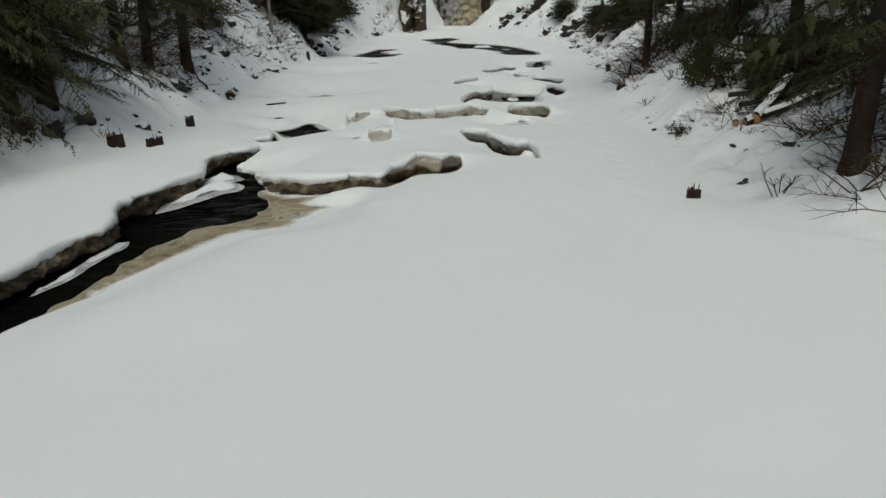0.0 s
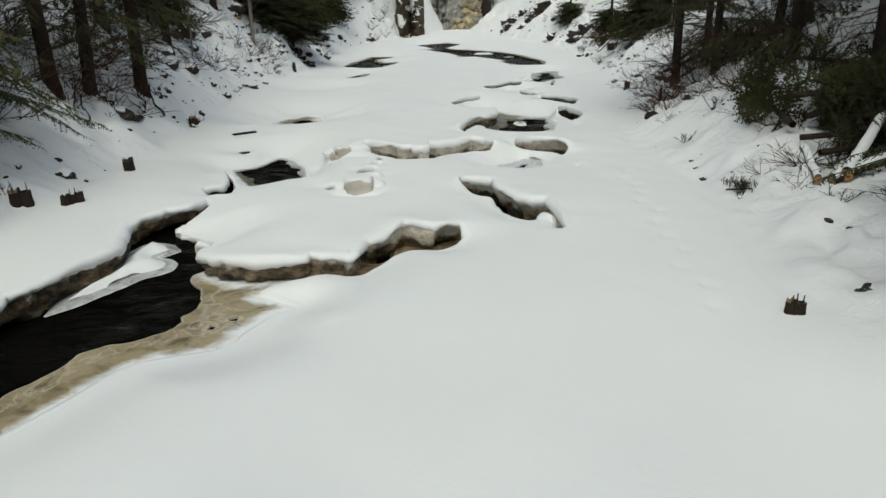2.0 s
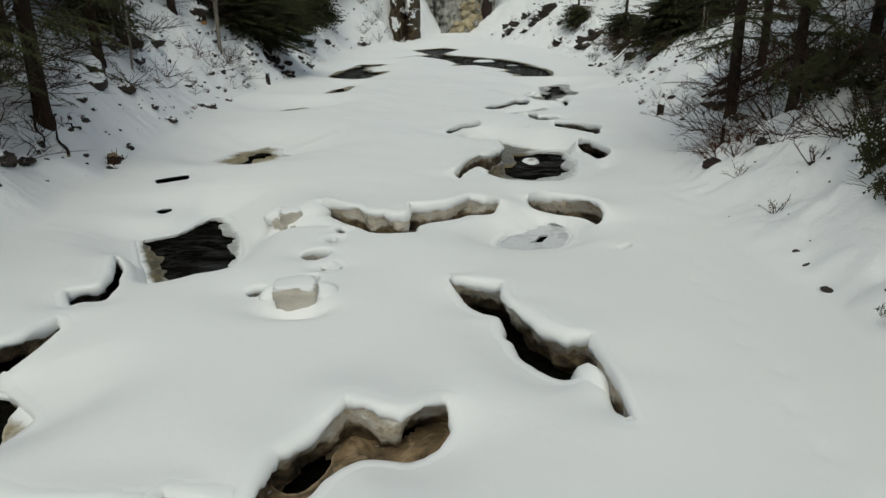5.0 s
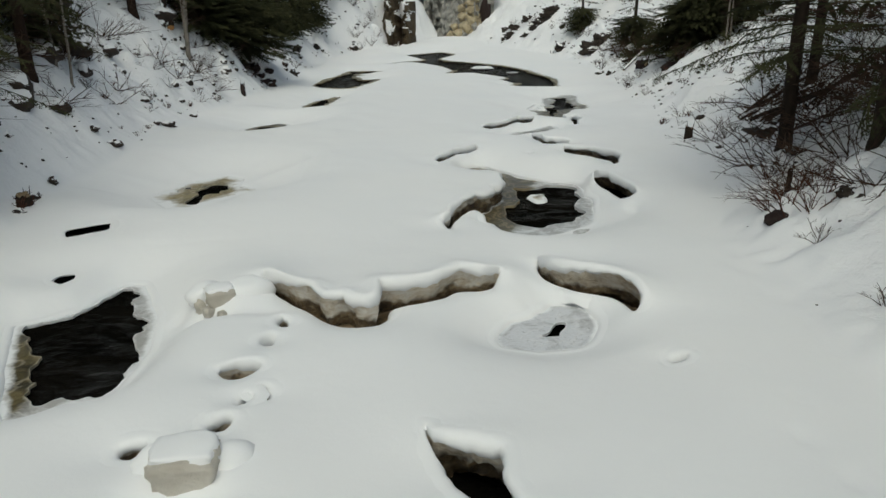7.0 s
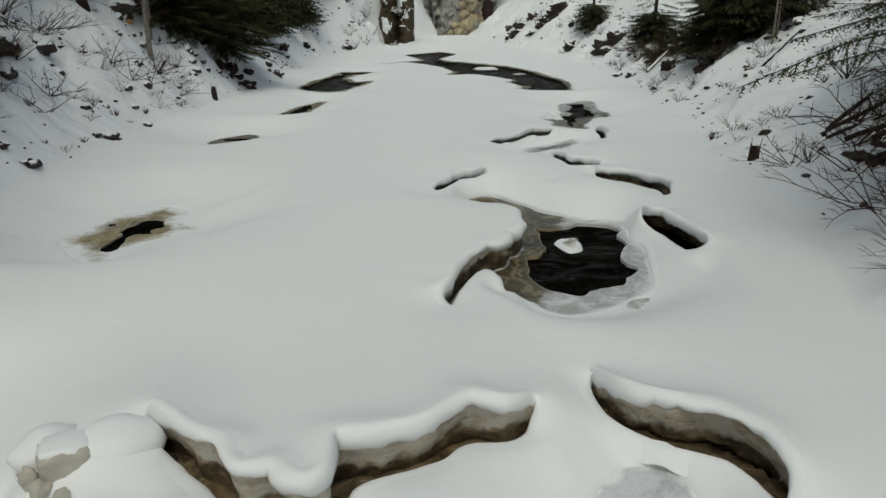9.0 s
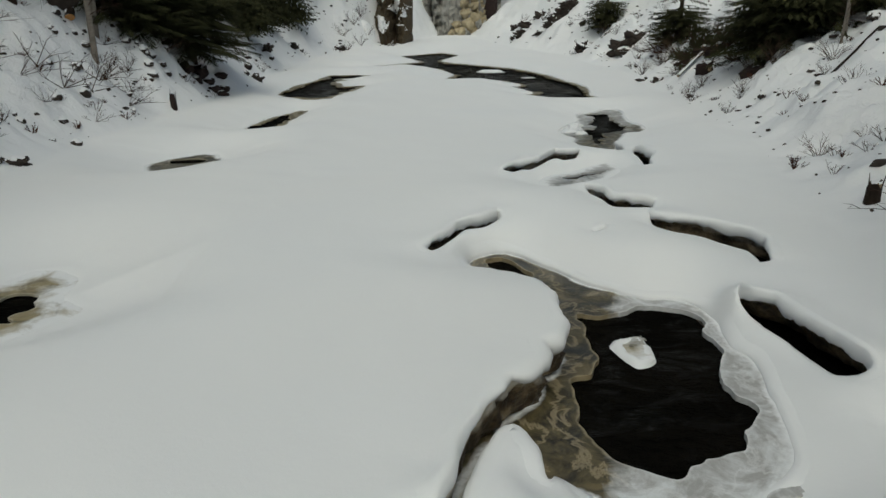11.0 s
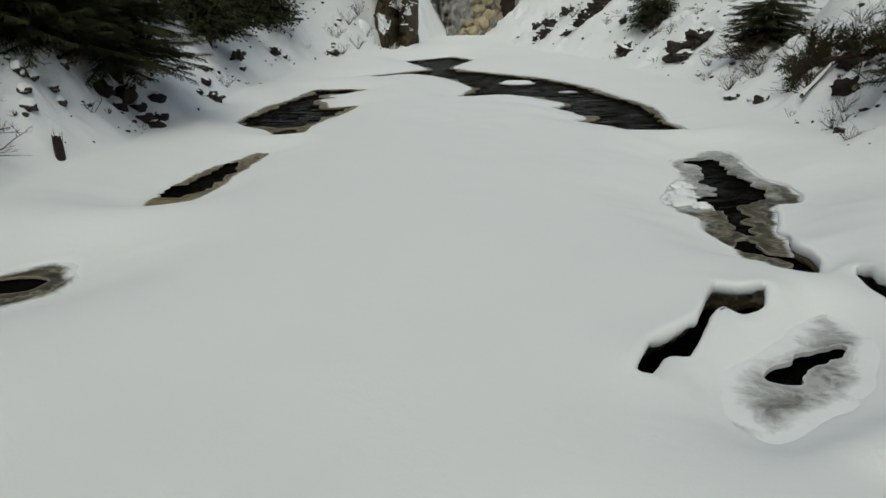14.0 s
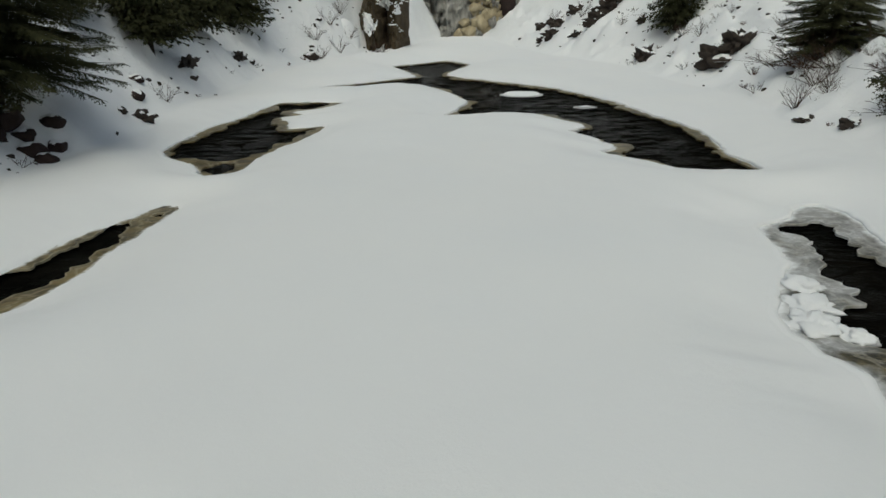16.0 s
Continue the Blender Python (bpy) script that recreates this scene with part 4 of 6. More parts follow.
def spray(st, rng, p, d, length, width, fine):
    """One needle-clad twig from p along d."""
    side = d.cross(Vector((0, 0, 1)))
    side = side.normalized() if side.length > 1e-3 else Vector((1, 0, 0))
    side = (side + Vector((0, 0, rng.uniform(-0.5, 0.2)))).normalized()
    if not fine:
        st.tri(p - side * width * 0.6, p + side * width * 0.6, p + d * length)
        st.tri(p + d * length * 0.3 - side * width, p + d * length * 0.25 + side * width * 0.9, p + d * length * 0.8 + Vector((0, 0, -0.25 * length)))
        return
    st.tri(p - side * 0.012, p + side * 0.012, p + d * length)
    k = max(3, int(length / 0.055))
    for i in range(k):
        s = (i + rng.random() * 0.6) / k
        q = p + d * (length * s) + Vector((0, 0, -0.10 * length * s * s))
        w = width * (1.05 - 0.7 * s) * rng.uniform(0.6, 1.2)
        for sg in (-1, 1):
            tip = q + side * (sg * w) + d * (w * rng.uniform(0.5, 1.0)) + Vector((0, 0, -w * rng.uniform(0.1, 0.6)))
            st.tri(q - d * 0.018, q + d * 0.018, tip)


def spruce(rng, height, r0, low, reach, dead=20, fine=True, bark=None, dense=1.0, hang=0.0, label="dark green spruce on a snowy bank"):
    """A spruce: tapered trunk, crown of drooping needle-clad branches, and bare dead branches below it."""
    tree = new("spruce_tree")
    tagged(tree, label, "spruce tree", "spruces along the river banks")
    lean = Vector((rng.uniform(-0.02, 0.02), rng.uniform(-0.02, 0.02), 0))
    axis_at = lambda h: lean * h + Vector((0.03 * math.sin(h * 0.7 + r0 * 40), 0.03 * math.cos(h * 0.6), h))
    st = Stock()
    hs = [-0.6, 0.0, 0.12, 0.35, 0.9, 1.8, 3.2, 5.0]
    rs = [r0 * 1.5, r0 * 1.35, r0 * 1.15, r0 * 1.05, r0, r0 * 0.95, r0 * 0.86, r0 * 0.72]
    stem = [(h, r) for h, r in zip(hs, rs) if h <= height * 0.55] + [(height * 0.6, r0 * 0.45), (height * 0.85, r0 * 0.2), (height, 0.012)]
    st.tube([axis_at(h) for h, _ in stem], [r for _, r in stem], 11 if fine else 7)
    put("trunk", st.v, st.f, bark or BARK, tree)
    st = Stock()
    h = low
    while h < height - 0.2:
        rel = (h - low) / (height - low)
        visible = h < 2.3
        n = int(rng.randint(5, 7) * dense) if visible else 3
        for _ in range(n):
            a = rng.uniform(0, 2 * math.pi)
            out = Vector((math.cos(a), math.sin(a), 0))
            L = reach * (1 - rel) ** 0.75 * rng.uniform(0.65, 1.1) + 0.15
            p0 = axis_at(h + rng.uniform(-0.12, 0.12))
            rise, droop = rng.uniform(-0.05, 0.2) - 0.25 * hang, rng.uniform(0.25, 0.55) + 0.2 * hang
            pt = lambda s: p0 + out * (L * s) + Vector((0, 0, L * (rise * s - droop * s * s + 0.22 * s ** 3)))
            st.tube([pt(0), pt(0.5), pt(1)], [0.018, 0.011, 0.004], 3)
            full = fine and visible
            m = int(L / (0.085 / dense if full else 0.26)) + 2
            for i in range(m):
                s = 0.15 + 0.85 * (i + rng.random()) / m
                q = pt(min(s, 1))
                fwd = (pt(min(s + 0.05, 1.05)) - pt(s)).normalized()
                sg = 1 if i % 2 else -1
                across = out.cross(Vector((0, 0, 1))) * sg
                d = (fwd * rng.uniform(0.5, 0.9) + across * rng.uniform(0.5, 1.0) + Vector((0, 0, -rng.uniform(0.05, 0.45)))).normalized()
                tl = (0.16 + 0.34 * L * (1 - s) * 0.6) * rng.uniform(0.7, 1.25)
                if full:
                    spray(st, rng, q, d, min(tl * 1.15, 0.65), 0.065, True)
                else:
                    spray(st, rng, q, d, min(tl * 1.25, 0.8), 0.075, False)
            spray(st, rng, pt(0.9), (pt(1) - pt(0.9)).normalized(), 0.25, 0.05 if full else 0.07, full)
        h += rng.uniform(0.22, 0.34) / dense if visible else 0.58
    put("crown", st.v, st.f, NEEDLE, tree, "drooping dark green needles", kind="stuff", smooth=False)
    far_off = Stock()
    for _ in range(dead):
        st = Stock() if fine else far_off
        a, h = rng.uniform(0, 2 * math.pi), rng.uniform(0.25, max(low + 1.2, 1.4))
        out = Vector((math.cos(a), math.sin(a), rng.uniform(-0.25, 0.25)))
        L = rng.uniform(0.5, 1.5)
        p0 = axis_at(h)
        bend = Vector((rng.uniform(-0.3, 0.3), rng.uniform(-0.3, 0.3), -rng.uniform(0.0, 0.4)))
        pt = lambda s: p0 + out * (L * s) + bend * (L * s * s)
        st.tube([pt(0), pt(0.35), pt(0.7), pt(1)], [0.013, 0.009, 0.006, 0.002], 3)
        for _ in range(5 if fine else 2):
            s = rng.uniform(0.25, 0.95)
            d = out + Vector((rng.uniform(-1, 1), rng.uniform(-1, 1), rng.uniform(-0.5, 0.3)))
            l2 = rng.uniform(0.15, 0.45)
            st.tube([pt(s), pt(s) + d * l2 * 0.5, pt(s) + d * l2 + Vector((0, 0, -0.05))], [0.006, 0.004, 0.001], 3)
        if fine:
            put("dead_branch", st.v, st.f, TWIG, tree, "bare dead branch")
    if far_off.v:
        put("dead_branches", far_off.v, far_off.f, TWIG, tree, "bare dead lower branches", kind="stuff")
    return tree


def bush(rng, stems, height, spread, mat, label, name="shrub", category="shrub", low=0.35, high=1.0):
    """Bare stems that fork twice."""
    st = Stock()
    for _ in range(stems):
        a = rng.uniform(0, 2 * math.pi)
        root = Vector((math.cos(a), math.sin(a), 0)) * spread * 0.3 * rng.random()
        up = Vector((math.cos(a) * rng.uniform(0.1, 1.0), math.sin(a) * rng.uniform(0.1, 1.0), rng.uniform(low, high))).normalized()
        L = height * rng.uniform(0.5, 1.15)
        bend = Vector((rng.uniform(-0.35, 0.35), rng.uniform(-0.35, 0.35), -rng.uniform(0, 0.35)))
        pt = lambda s: root + up * (L * s) + bend * (L * s * s)
        st.tube([pt(-0.1), pt(0.4), pt(0.75), pt(1)], [0.011, 0.008, 0.005, 0.002], 3)
        for _ in range(rng.randint(2, 4)):
            s = rng.uniform(0.3, 0.9)
            d = (up + Vector((rng.uniform(-1, 1), rng.uniform(-1, 1), rng.uniform(-0.3, 0.6)))).normalized()
            l2 = L * rng.uniform(0.2, 0.5)
            e = pt(s) + d * l2
            st.tube([pt(s), pt(s) + d * l2 * 0.5 + Vector((0, 0, 0.02)), e], [0.006, 0.004, 0.0015], 3)
            d2 = (d + Vector((rng.uniform(-1, 1), rng.uniform(-1, 1), rng.uniform(-0.4, 0.5)))).normalized()
            st.tube([pt(s) + d * l2 * 0.5, pt(s) + d * l2 * 0.5 + d2 * l2 * 0.5], [0.004, 0.001], 3)
    return put(name, st.v, st.f, mat, None, label, category, "brush on the banks")


def blob(seed, size, rough=0.3, detail=3, freq=1.0, squash=0.0):
    """Vertices and faces of an angular, lumpy stone."""
    bm = bmesh.new()
    bmesh.ops.create_icosphere(bm, subdivisions=detail, radius=1.0)
    off = Vector((seed * 3.1, seed * 1.7, seed * 2.3))
    for v in bm.verts:
        n = noise.noise(v.co * freq + off) + 0.5 * noise.noise(v.co * freq * 2.3 + off) + 0.28 * noise.noise(v.co * freq * 5.1 + off)
        cell = noise.voronoi(v.co * freq * 0.9 + off)[0]
        v.co *= 1 + rough * n - rough * 0.6 * (cell[0])
        v.co = Vector((v.co.x * size[0], v.co.y * size[1], max(v.co.z, -1.3 + squash) * size[2]))
    bm.normal_update()
    return bm


def stone(name, seed, at, size, mat, label, category="rock", group="stones on the banks", cap=0.55, cap_thick=0.05, rough=0.3, detail=3, freq=1.0, turn=0.0, sink=0.3, body="rock", cap_label="white snow cap", sharp=False):
    """A stone (or block) with a cap of snow on its upper faces."""
    bm = blob(seed, size, rough, detail, freq)
    thing = new(name)
    x, y = at[0], at[1]
    z = at[2] if len(at) > 2 else float(snow_height(np.array([x]), np.array([y]), False)[0])
    thing.matrix_world = pose(x, y, z + size[2] * (0.6 - sink), 0, 0, turn)
    tagged(thing, label, category, group)
    if cap:
        up = bm.copy()
        up.normal_update()
        kill = [f for f in up.faces if f.normal.z < cap + 0.25 * noise.noise(f.calc_center_median() * 2 / max(size))]
        bmesh.ops.delete(up, geom=kill, context="FACES")
        left, best = set(up.faces), []
        while left:
            todo = [left.pop()]
            piece = list(todo)
            while todo:
                for e in todo.pop().edges:
                    for f in e.link_faces:
                        if f in left:
                            left.discard(f)
                            todo.append(f)
                            piece.append(f)
            best = piece if len(piece) > len(best) else best
        keep = set(best)
        bmesh.ops.delete(up, geom=[f for f in up.faces if f not in keep], context="FACES")
        edge = {v for e in up.edges if e.is_boundary for v in e.verts}
        for v in up.verts:
            v.co += Vector((0, 0, -0.01 if v in edge else cap_thick * (0.8 + 0.4 * noise.noise(v.co * 3))))
        if len(up.faces):
            part("snow_cap", up, SNOW, thing, cap_label)
        else:
            up.free()
    ob = part(body, bm, mat, thing)
    if sharp:
        ob.data.polygons.foreach_set("use_smooth", [False] * len(ob.data.polygons))
    return thing


def stump(at, r, h, rng, label, cut=OLDCUT, bark=BARK, prongs=1, lean=(0, 0)):
    """A sawn or broken stump with bark, a pale cut face and a little snow."""
    thing = new("tree_stump")
    x, y = at
    thing.matrix_world = pose(x, y, float(snow_height(np.array([x]), np.array([y]), False)[0]) - 0.02, lean[0], lean[1], rng.uniform(0, 360))
    tagged(thing, label, "tree stump", "stumps in the snow")
    for k in range(prongs):
        ox, oy = (k - (prongs - 1) / 2) * r * 1.5, rng.uniform(-0.5, 0.5) * r
        st = Stock()
        m = 12
        rows = []
        for z, f in ((-0.15, 1.25), (0.0, 1.12), (h * 0.4, 1.0), (h * 0.85, 0.97), (h, 0.92)):
            rows.append([(ox + math.cos(2 * math.pi * i / m) * r * f * (1 + 0.10 * math.sin(3.1 * i + k)), oy + math.sin(2 * math.pi * i / m) * r * f * (1 + 0.08 * math.cos(2.3 * i)),
                          z + ((0.13 * h * math.sin(2.7 * i + k) + 0.09 * h * math.sin(5.3 * i) + 0.14 * h * math.cos(2 * math.pi * i / m + k) - 0.25 * h * (k % 2)) if z == h else 0)) for i in range(m)])
        st.v = [p for row in rows for p in row]
        for j in range(len(rows) - 1):
            for i in range(m):
                a, b = j * m + i, j * m + (i + 1) % m
                st.f.append((a, b, b + m, a + m))
        put("bark", st.v, st.f, bark, thing)
        top = rows[-1]
        c = tuple(sum(p[j] for p in top) / m for j in range(3))
        v = [(c[0], c[1], c[2] - 0.01)] + [(p[0], p[1], p[2] + 0.002) for p in top]
        put("cut_face", v, [(0, i + 1, (i + 1) % m + 1) for i in range(m)], cut, thing, "pale splintered wood", smooth=False)
    for k in range(rng.randint(2, 4)):
        st = Stock()
        a, tall = rng.uniform(0, 6.283), h * rng.uniform(1.1, 1.7)
        foot = Vector((math.cos(a), math.sin(a), 0)) * r * 1.05
        st.tube([foot, foot * 1.15 + Vector((0, 0, tall * .6)), foot * rng.uniform(1.0, 1.6) + Vector((0, 0, tall))], [.012, .009, .004], 5)
        put("shoot", st.v, st.f, bark, thing, "thin upright shoot")
    return thing


def log(a, b, r0, r1, rng, label, bark=BIRCH, cut=CUT, snowy=True, name="log"):
    """A felled trunk from a to b with a sawn end and snow along its top."""
    thing = new(name)
    tagged(thing, label, "log", "felled wood on the bank")
    A, B = Vector(a), Vector(b)
    st = Stock()
    n = 8
    side = Vector((0.02, 0.03, 0.01))
    pts = [A.lerp(B, i / n) + side * math.sin(i * 1.3) for i in range(n + 1)]
    st.tube(pts, [r0 + (r1 - r0) * i / n for i in range(n + 1)], 12)
    put("bark", st.v, st.f, bark, thing)
    t = (B - A).normalized()
    u = t.cross(Vector((0, 0, 1))).normalized()
    w = u.cross(t)
    m = 14
    v = [(pts[0] - t * 0.004)[:]] + [(pts[0] - t * 0.004 + (u * math.cos(6.2832 * i / m) + w * math.sin(6.2832 * i / m)) * r0 * 0.99)[:] for i in range(m)]
    put("cut_face", v, [(0, i + 1, (i + 1) % m + 1) for i in range(m)], cut, thing, "fresh orange sawn end")
    if snowy:
        st = Stock()
        k = 7
        for i in range(n + 1):
            s = i / n
            p, r = pts[i], r0 + (r1 - r0) * s
            for j in range(k):
                c = math.pi * (0.16 + 0.68 * j / (k - 1))
                lift = 0.028 * math.sin(math.pi * j / (k - 1)) * (1 + 0.5 * math.sin(i * 2.1))
                q = p + (u * math.cos(c) + Vector((0, 0, 1)) * math.sin(c)) * (r + 0.004 + lift)
                st.v.append(q[:])
        for i in range(n):
            for j in range(k - 1):
                a_ = i * k + j
                st.f.append((a_, a_ + 1, a_ + k + 1, a_ + k))
        put("snow_cap", st.v, st.f, SNOW, thing, "strip of snow along the top")
    return thing


# ---- the frozen fall and the cliffs at the gorge's end ----
u_, w_ = np.meshgrid(np.linspace(0, 1, 90), np.linspace(0, 1, 54))
fx = -0.3 + 6.0 * u_
fz = 0.5 + 3.9 * w_
col = np.abs(fbm(fx / 0.35, fz / 1.5, 3, 101)) + 0.6 * np.abs(fbm(fx / 0.9, fz / 0.7, 3, 102))
fy = 72.6 + 1.3 * w_ ** 1.4 - 1.4 * (1 - col) * (0.6 + 0.5 * np.sin(fx * 2.1)) - 0.5 * np.exp(-((fx - 3.8) / 0.9) ** 2) * (1 - w_) + 0.25 * fbm(fx / 0.5, fz / 0.5, 3, 103)
idx = np.arange(53)[:, None] * 90 + np.arange(89)[None, :]
fq = np.stack([idx, idx + 1, idx + 91, idx + 90], -1).reshape(-1, 4)
fall = new("frozen_waterfall")
tagged(fall, "frozen waterfall of lumpy tan and grey ice", "frozen waterfall")
put("ice_curtain", np.stack([fx.ravel(), fy.ravel(), fz.ravel()], 1), fq, FALL_ICE, fall)
for i, (bx, bz, s) in enumerate(((2.6, 1.0, .5), (3.2, 1.4, .6), (3.7, 1.9, .6), (1.9, .85, .35), (4.3, 1.3, .5), (4.4, 1.9, .45), (4.5, 2.6, .4), (3.8, 1.1, .5), (3.1, 2.3, .5), (3.9, 2.9, .55), (3.6, 3.4, .5), (2.9, 3.0, .4), (4.2, 2.3, .5), (4.1, 3.7, .45), (3.5, 2.75, .45), (2.3, 1.5, .35))):
    bm = blob(300 + i, (s, s * 0.8, s * 0.9), 0.45, 3, 1.6)
    bmesh.ops.translate(bm, vec=(bx, 71.9 + 0.25 * bz, bz), verts=bm.verts)
    part("ice_mound", bm, FALL_TAN, fall, "yellow-brown mound of spray ice")
top = put("snow_cap", [(-1, 73.2, 4.15), (6.2, 73.2, 4.15), (6.2, 76, 4.4), (-1, 76, 4.4), (-1, 73.3, 3.9), (6.2, 73.3, 3.9)], [(0, 1, 2, 3), (4, 5, 1, 0)], SNOW, fall)

CLIFF_LABEL = "brown rock cliff with snow on its ledges"


def cliff_face(x0, x1, y, tall, seed):
    """A broken rock face with ledges, its ends running back into the slope; snow lies on the ledges."""
    cu, cw = np.meshgrid(np.linspace(0, 1, 70), np.linspace(0, 1, 80))
    cx, cz = x0 + (x1 - x0) * cu, -0.3 + tall * cw
    ledge = cz / 1.5 + 0.9 * fbm(cx / 1.1, cz / 1.1, 2, seed)
    step = ledge - np.floor(ledge)
    cy = y + 0.42 * cz + 0.45 * (np.floor(ledge) - cz / 1.5) - 0.12 * step - 0.45 * np.abs(fbm(cx / 0.4, cz / 1.6, 3, seed + 1)) + 0.16 * fbm(cx / 0.22, cz / 0.3, 3, seed + 2)
    cy = cy + 2.6 * (2 * np.abs(cu - 0.5)) ** 2.2 * (1 + 0.5 * fbm(cx / 0.5, cz / 0.6, 2, seed + 3))
    k = np.arange(79)[:, None] * 70 + np.arange(69)[None, :]
    quads = np.stack([k, k + 1, k + 71, k + 70], -1).reshape(-1, 4)
    pts = np.stack([cx.ravel(), cy.ravel(), cz.ravel()], 1)
    face = put("cliff", pts, quads, [CLIFF, SNOW], None, CLIFF_LABEL, "cliff", "cliffs of the gorge", smooth=False)
    a, b, c = pts[quads[:, 0]], pts[quads[:, 1]], pts[quads[:, 3]]
    nrm = np.cross(b - a, c - a)
    up_ = nrm[:, 2] / (np.linalg.norm(nrm, axis=1) + 1e-9)
    face.data.polygons.foreach_set("material_index", (fbm(a[:, 0] / 0.7, a[:, 2] / 0.9, 3, seed + 4) + 0.5 * (up_ - 0.4) > 0.3).astype(np.int32))
    return face


cliff_face(-3.35, -1.8, 63.9, 4.2, 120)
cliff_face(-2.2, -0.85, 64.3, 3.9, 130)
stone("cliff", 14, (4.9, 72.4, 1.9), (.45, .8, 1.7), REDROCK, "red-brown rock beside the frozen waterfall", "cliff", "cliffs of the gorge", 0.6, 0.12, 0.3, 4, 1.4, 30, 0.5)
for i, (x, y, z, sx, sy, sz) in enumerate(((5.9, 71.4, .3, 2.3, 1.0, 1.1), (-1.5, 63.5, .1, .5, .4, .5), (-3.9, 63.6, .5, .8, .7, 1.5))):
    stone("snow_drift", 15 + i, (x, y, z), (sx, sy, sz), SNOW, "deep snow drift against the gorge wall", "snow drift", "snow drifts at the gorge's end", 0, 0, 0.18, 4, 1.2, 0, 0.5, "snow")

# ---- ice blocks and floes on the river ----


def islet(name, points, height, label, belt=0.16, z=0.02, heart=None):
    """A low floe or tongue of ice capped with snow, on a flat ice foot."""
    q = ring([(a, b, 0) for a, b in points], 0.045, 0.014, 7)
    thing = new(name)
    tagged(thing, label, "ice floe", "floes in the open water")
    for nm, grow, mat in ((("snow_rim", 0.0, SNOW), ("ice_heart", belt, heart)) if heart else (("ice_foot", 0.0, SHELF_GREY), ("snow_cap", belt, SNOW))):
        step = 0.035
        xs, ys = np.arange(q[:, 0].min() - 0.1, q[:, 0].max() + 0.1, step), np.arange(q[:, 1].min() - 0.1, q[:, 1].max() + 0.1, step)

        def edges(x, y):
            d, who = nearest(q, x, y)
            ins = inside(q, x, y)
            need = grow * (0.7 + 0.5 * fbm(x / 0.4, y / 0.4, 2, 55))
            gone = ~ins | (d < need)
            cx, cy = q[who, 0], q[who, 1]
            s = np.where(ins & (d > 1e-6), need / np.maximum(d, 1e-6), 0)
            return gone, cx + (x - cx) * s, cy + (y - cy) * s

        x, y, quads = cut_grid(xs, ys, edges)
        if not len(quads):
            continue
        d, _ = nearest(q, x, y)
        if nm == "ice_heart":
            zz = z + 0.037 + 0.006 * fbm(x / 0.1, y / 0.1, 2, 57)
        elif nm == "snow_rim":
            zz = z + height * np.clip(d / 0.05, 0, 1) * (1 + 0.3 * fbm(x / 0.12, y / 0.12, 2, 58)) - 0.03 * np.clip((d - 0.08) / 0.05, 0, 1)
        elif nm == "ice_foot":
            zz = z + 0.03 * np.clip(d / 0.1, 0, 1)
        else:
            d2 = np.maximum(d - grow * 0.8, 0)
            zz = z + 0.02 + height * (1 - np.exp(-(d2 / 0.11) ** 1.2)) * (1 + 0.25 * fbm(x / 0.4, y / 0.4, 2, 56))
        ob = put(nm, np.stack([x, y, zz], 1), quads, mat, thing)
        if nm in ("ice_foot", "ice_heart"):
            for which, far_ in (("ring", d), ("rim", 0.17 + 0.5 * d)):
                at = ob.data.attributes.new(which, "FLOAT", "POINT")
                at.data.foreach_set("value", np.clip(far_, 0, 1.2).astype(np.float32))
    return thing


islet("ice_floe", [(-4.12, 10.3), (-4.15, 11.1), (-4.0, 11.6), (-4.08, 12.3), (-3.95, 12.75), (-3.68, 12.8), (-3.48, 12.63), (-3.33, 12.41), (-3.38, 12.29), (-3.5, 12.15), (-3.4, 12.11), (-3.21, 11.94), (-3.16, 11.65), (-3.26, 11.51), (-3.44, 11.38), (-3.65, 10.95), (-3.9, 10.55)], 0.12, "snow-capped tongue of ice in the open stream", 0.17)
islet("ice_floe", [(-4.3, 7.1), (-4.22, 8.0), (-4.15, 8.75), (-3.98, 8.95), (-3.92, 8.7), (-4.02, 8.2), (-4.1, 7.5)], 0.1, "snow-capped sliver of ice in the open stream", 0.07)
islet("ice_floe", [(2.44, 22.51), (2.53, 22.6), (2.71, 22.64), (2.74, 22.52), (2.77, 22.38), (2.74, 22.18), (2.57, 22.09), (2.49, 22.21)], 0.045, "small white-rimmed ice floe with an olive heart", 0.085, heart=SHELF_PUDDLE)
islet("ice_floe", [(2.6, 49.6), (3.2, 49.9), (3.9, 49.4), (3.6, 48.9), (2.9, 49.0)], 0.1, "snow-covered floe in the wide pool", 0.1)
islet("ice_floe", [(4.3, 46.6), (4.7, 46.8), (4.9, 46.5), (4.5, 46.3)], 0.04, "thin floe in the wide pool", 0.1)
islet("ice_floe", [(-3.3, 45.9), (-2.9, 46.3), (-2.3, 46.5), (-2.5, 46.0), (-2.9, 45.7)], 0.08, "snow-covered ice tongue in the pool", 0.08)
for i, (x, y, r) in enumerate(((4.0, 33.35, .24), (4.16, 33.75, .26), (4.3, 34.2, .22), (4.22, 33.1, .14))):
    stone("snow_lump", 30 + i, (x, y, .035), (r, r * 1.2, .09), SNOW, "rounded snow lump on ice beside an open pool", "snow lump", "snow lumps by the pool", 0, 0, 0.4, 4, 1.8, -20 + 15 * i, 0.5, "snow")
stone("ice_block", 23, (1.88, 12.6, .12), (.16, .3, .2), SNOW, "snow-covered block fallen into the crack", "ice block", "broken ice blocks", 0.1, 0.03, 0.15, 3, 1.2, 10, 0.35, "ice", "thick snow cap")



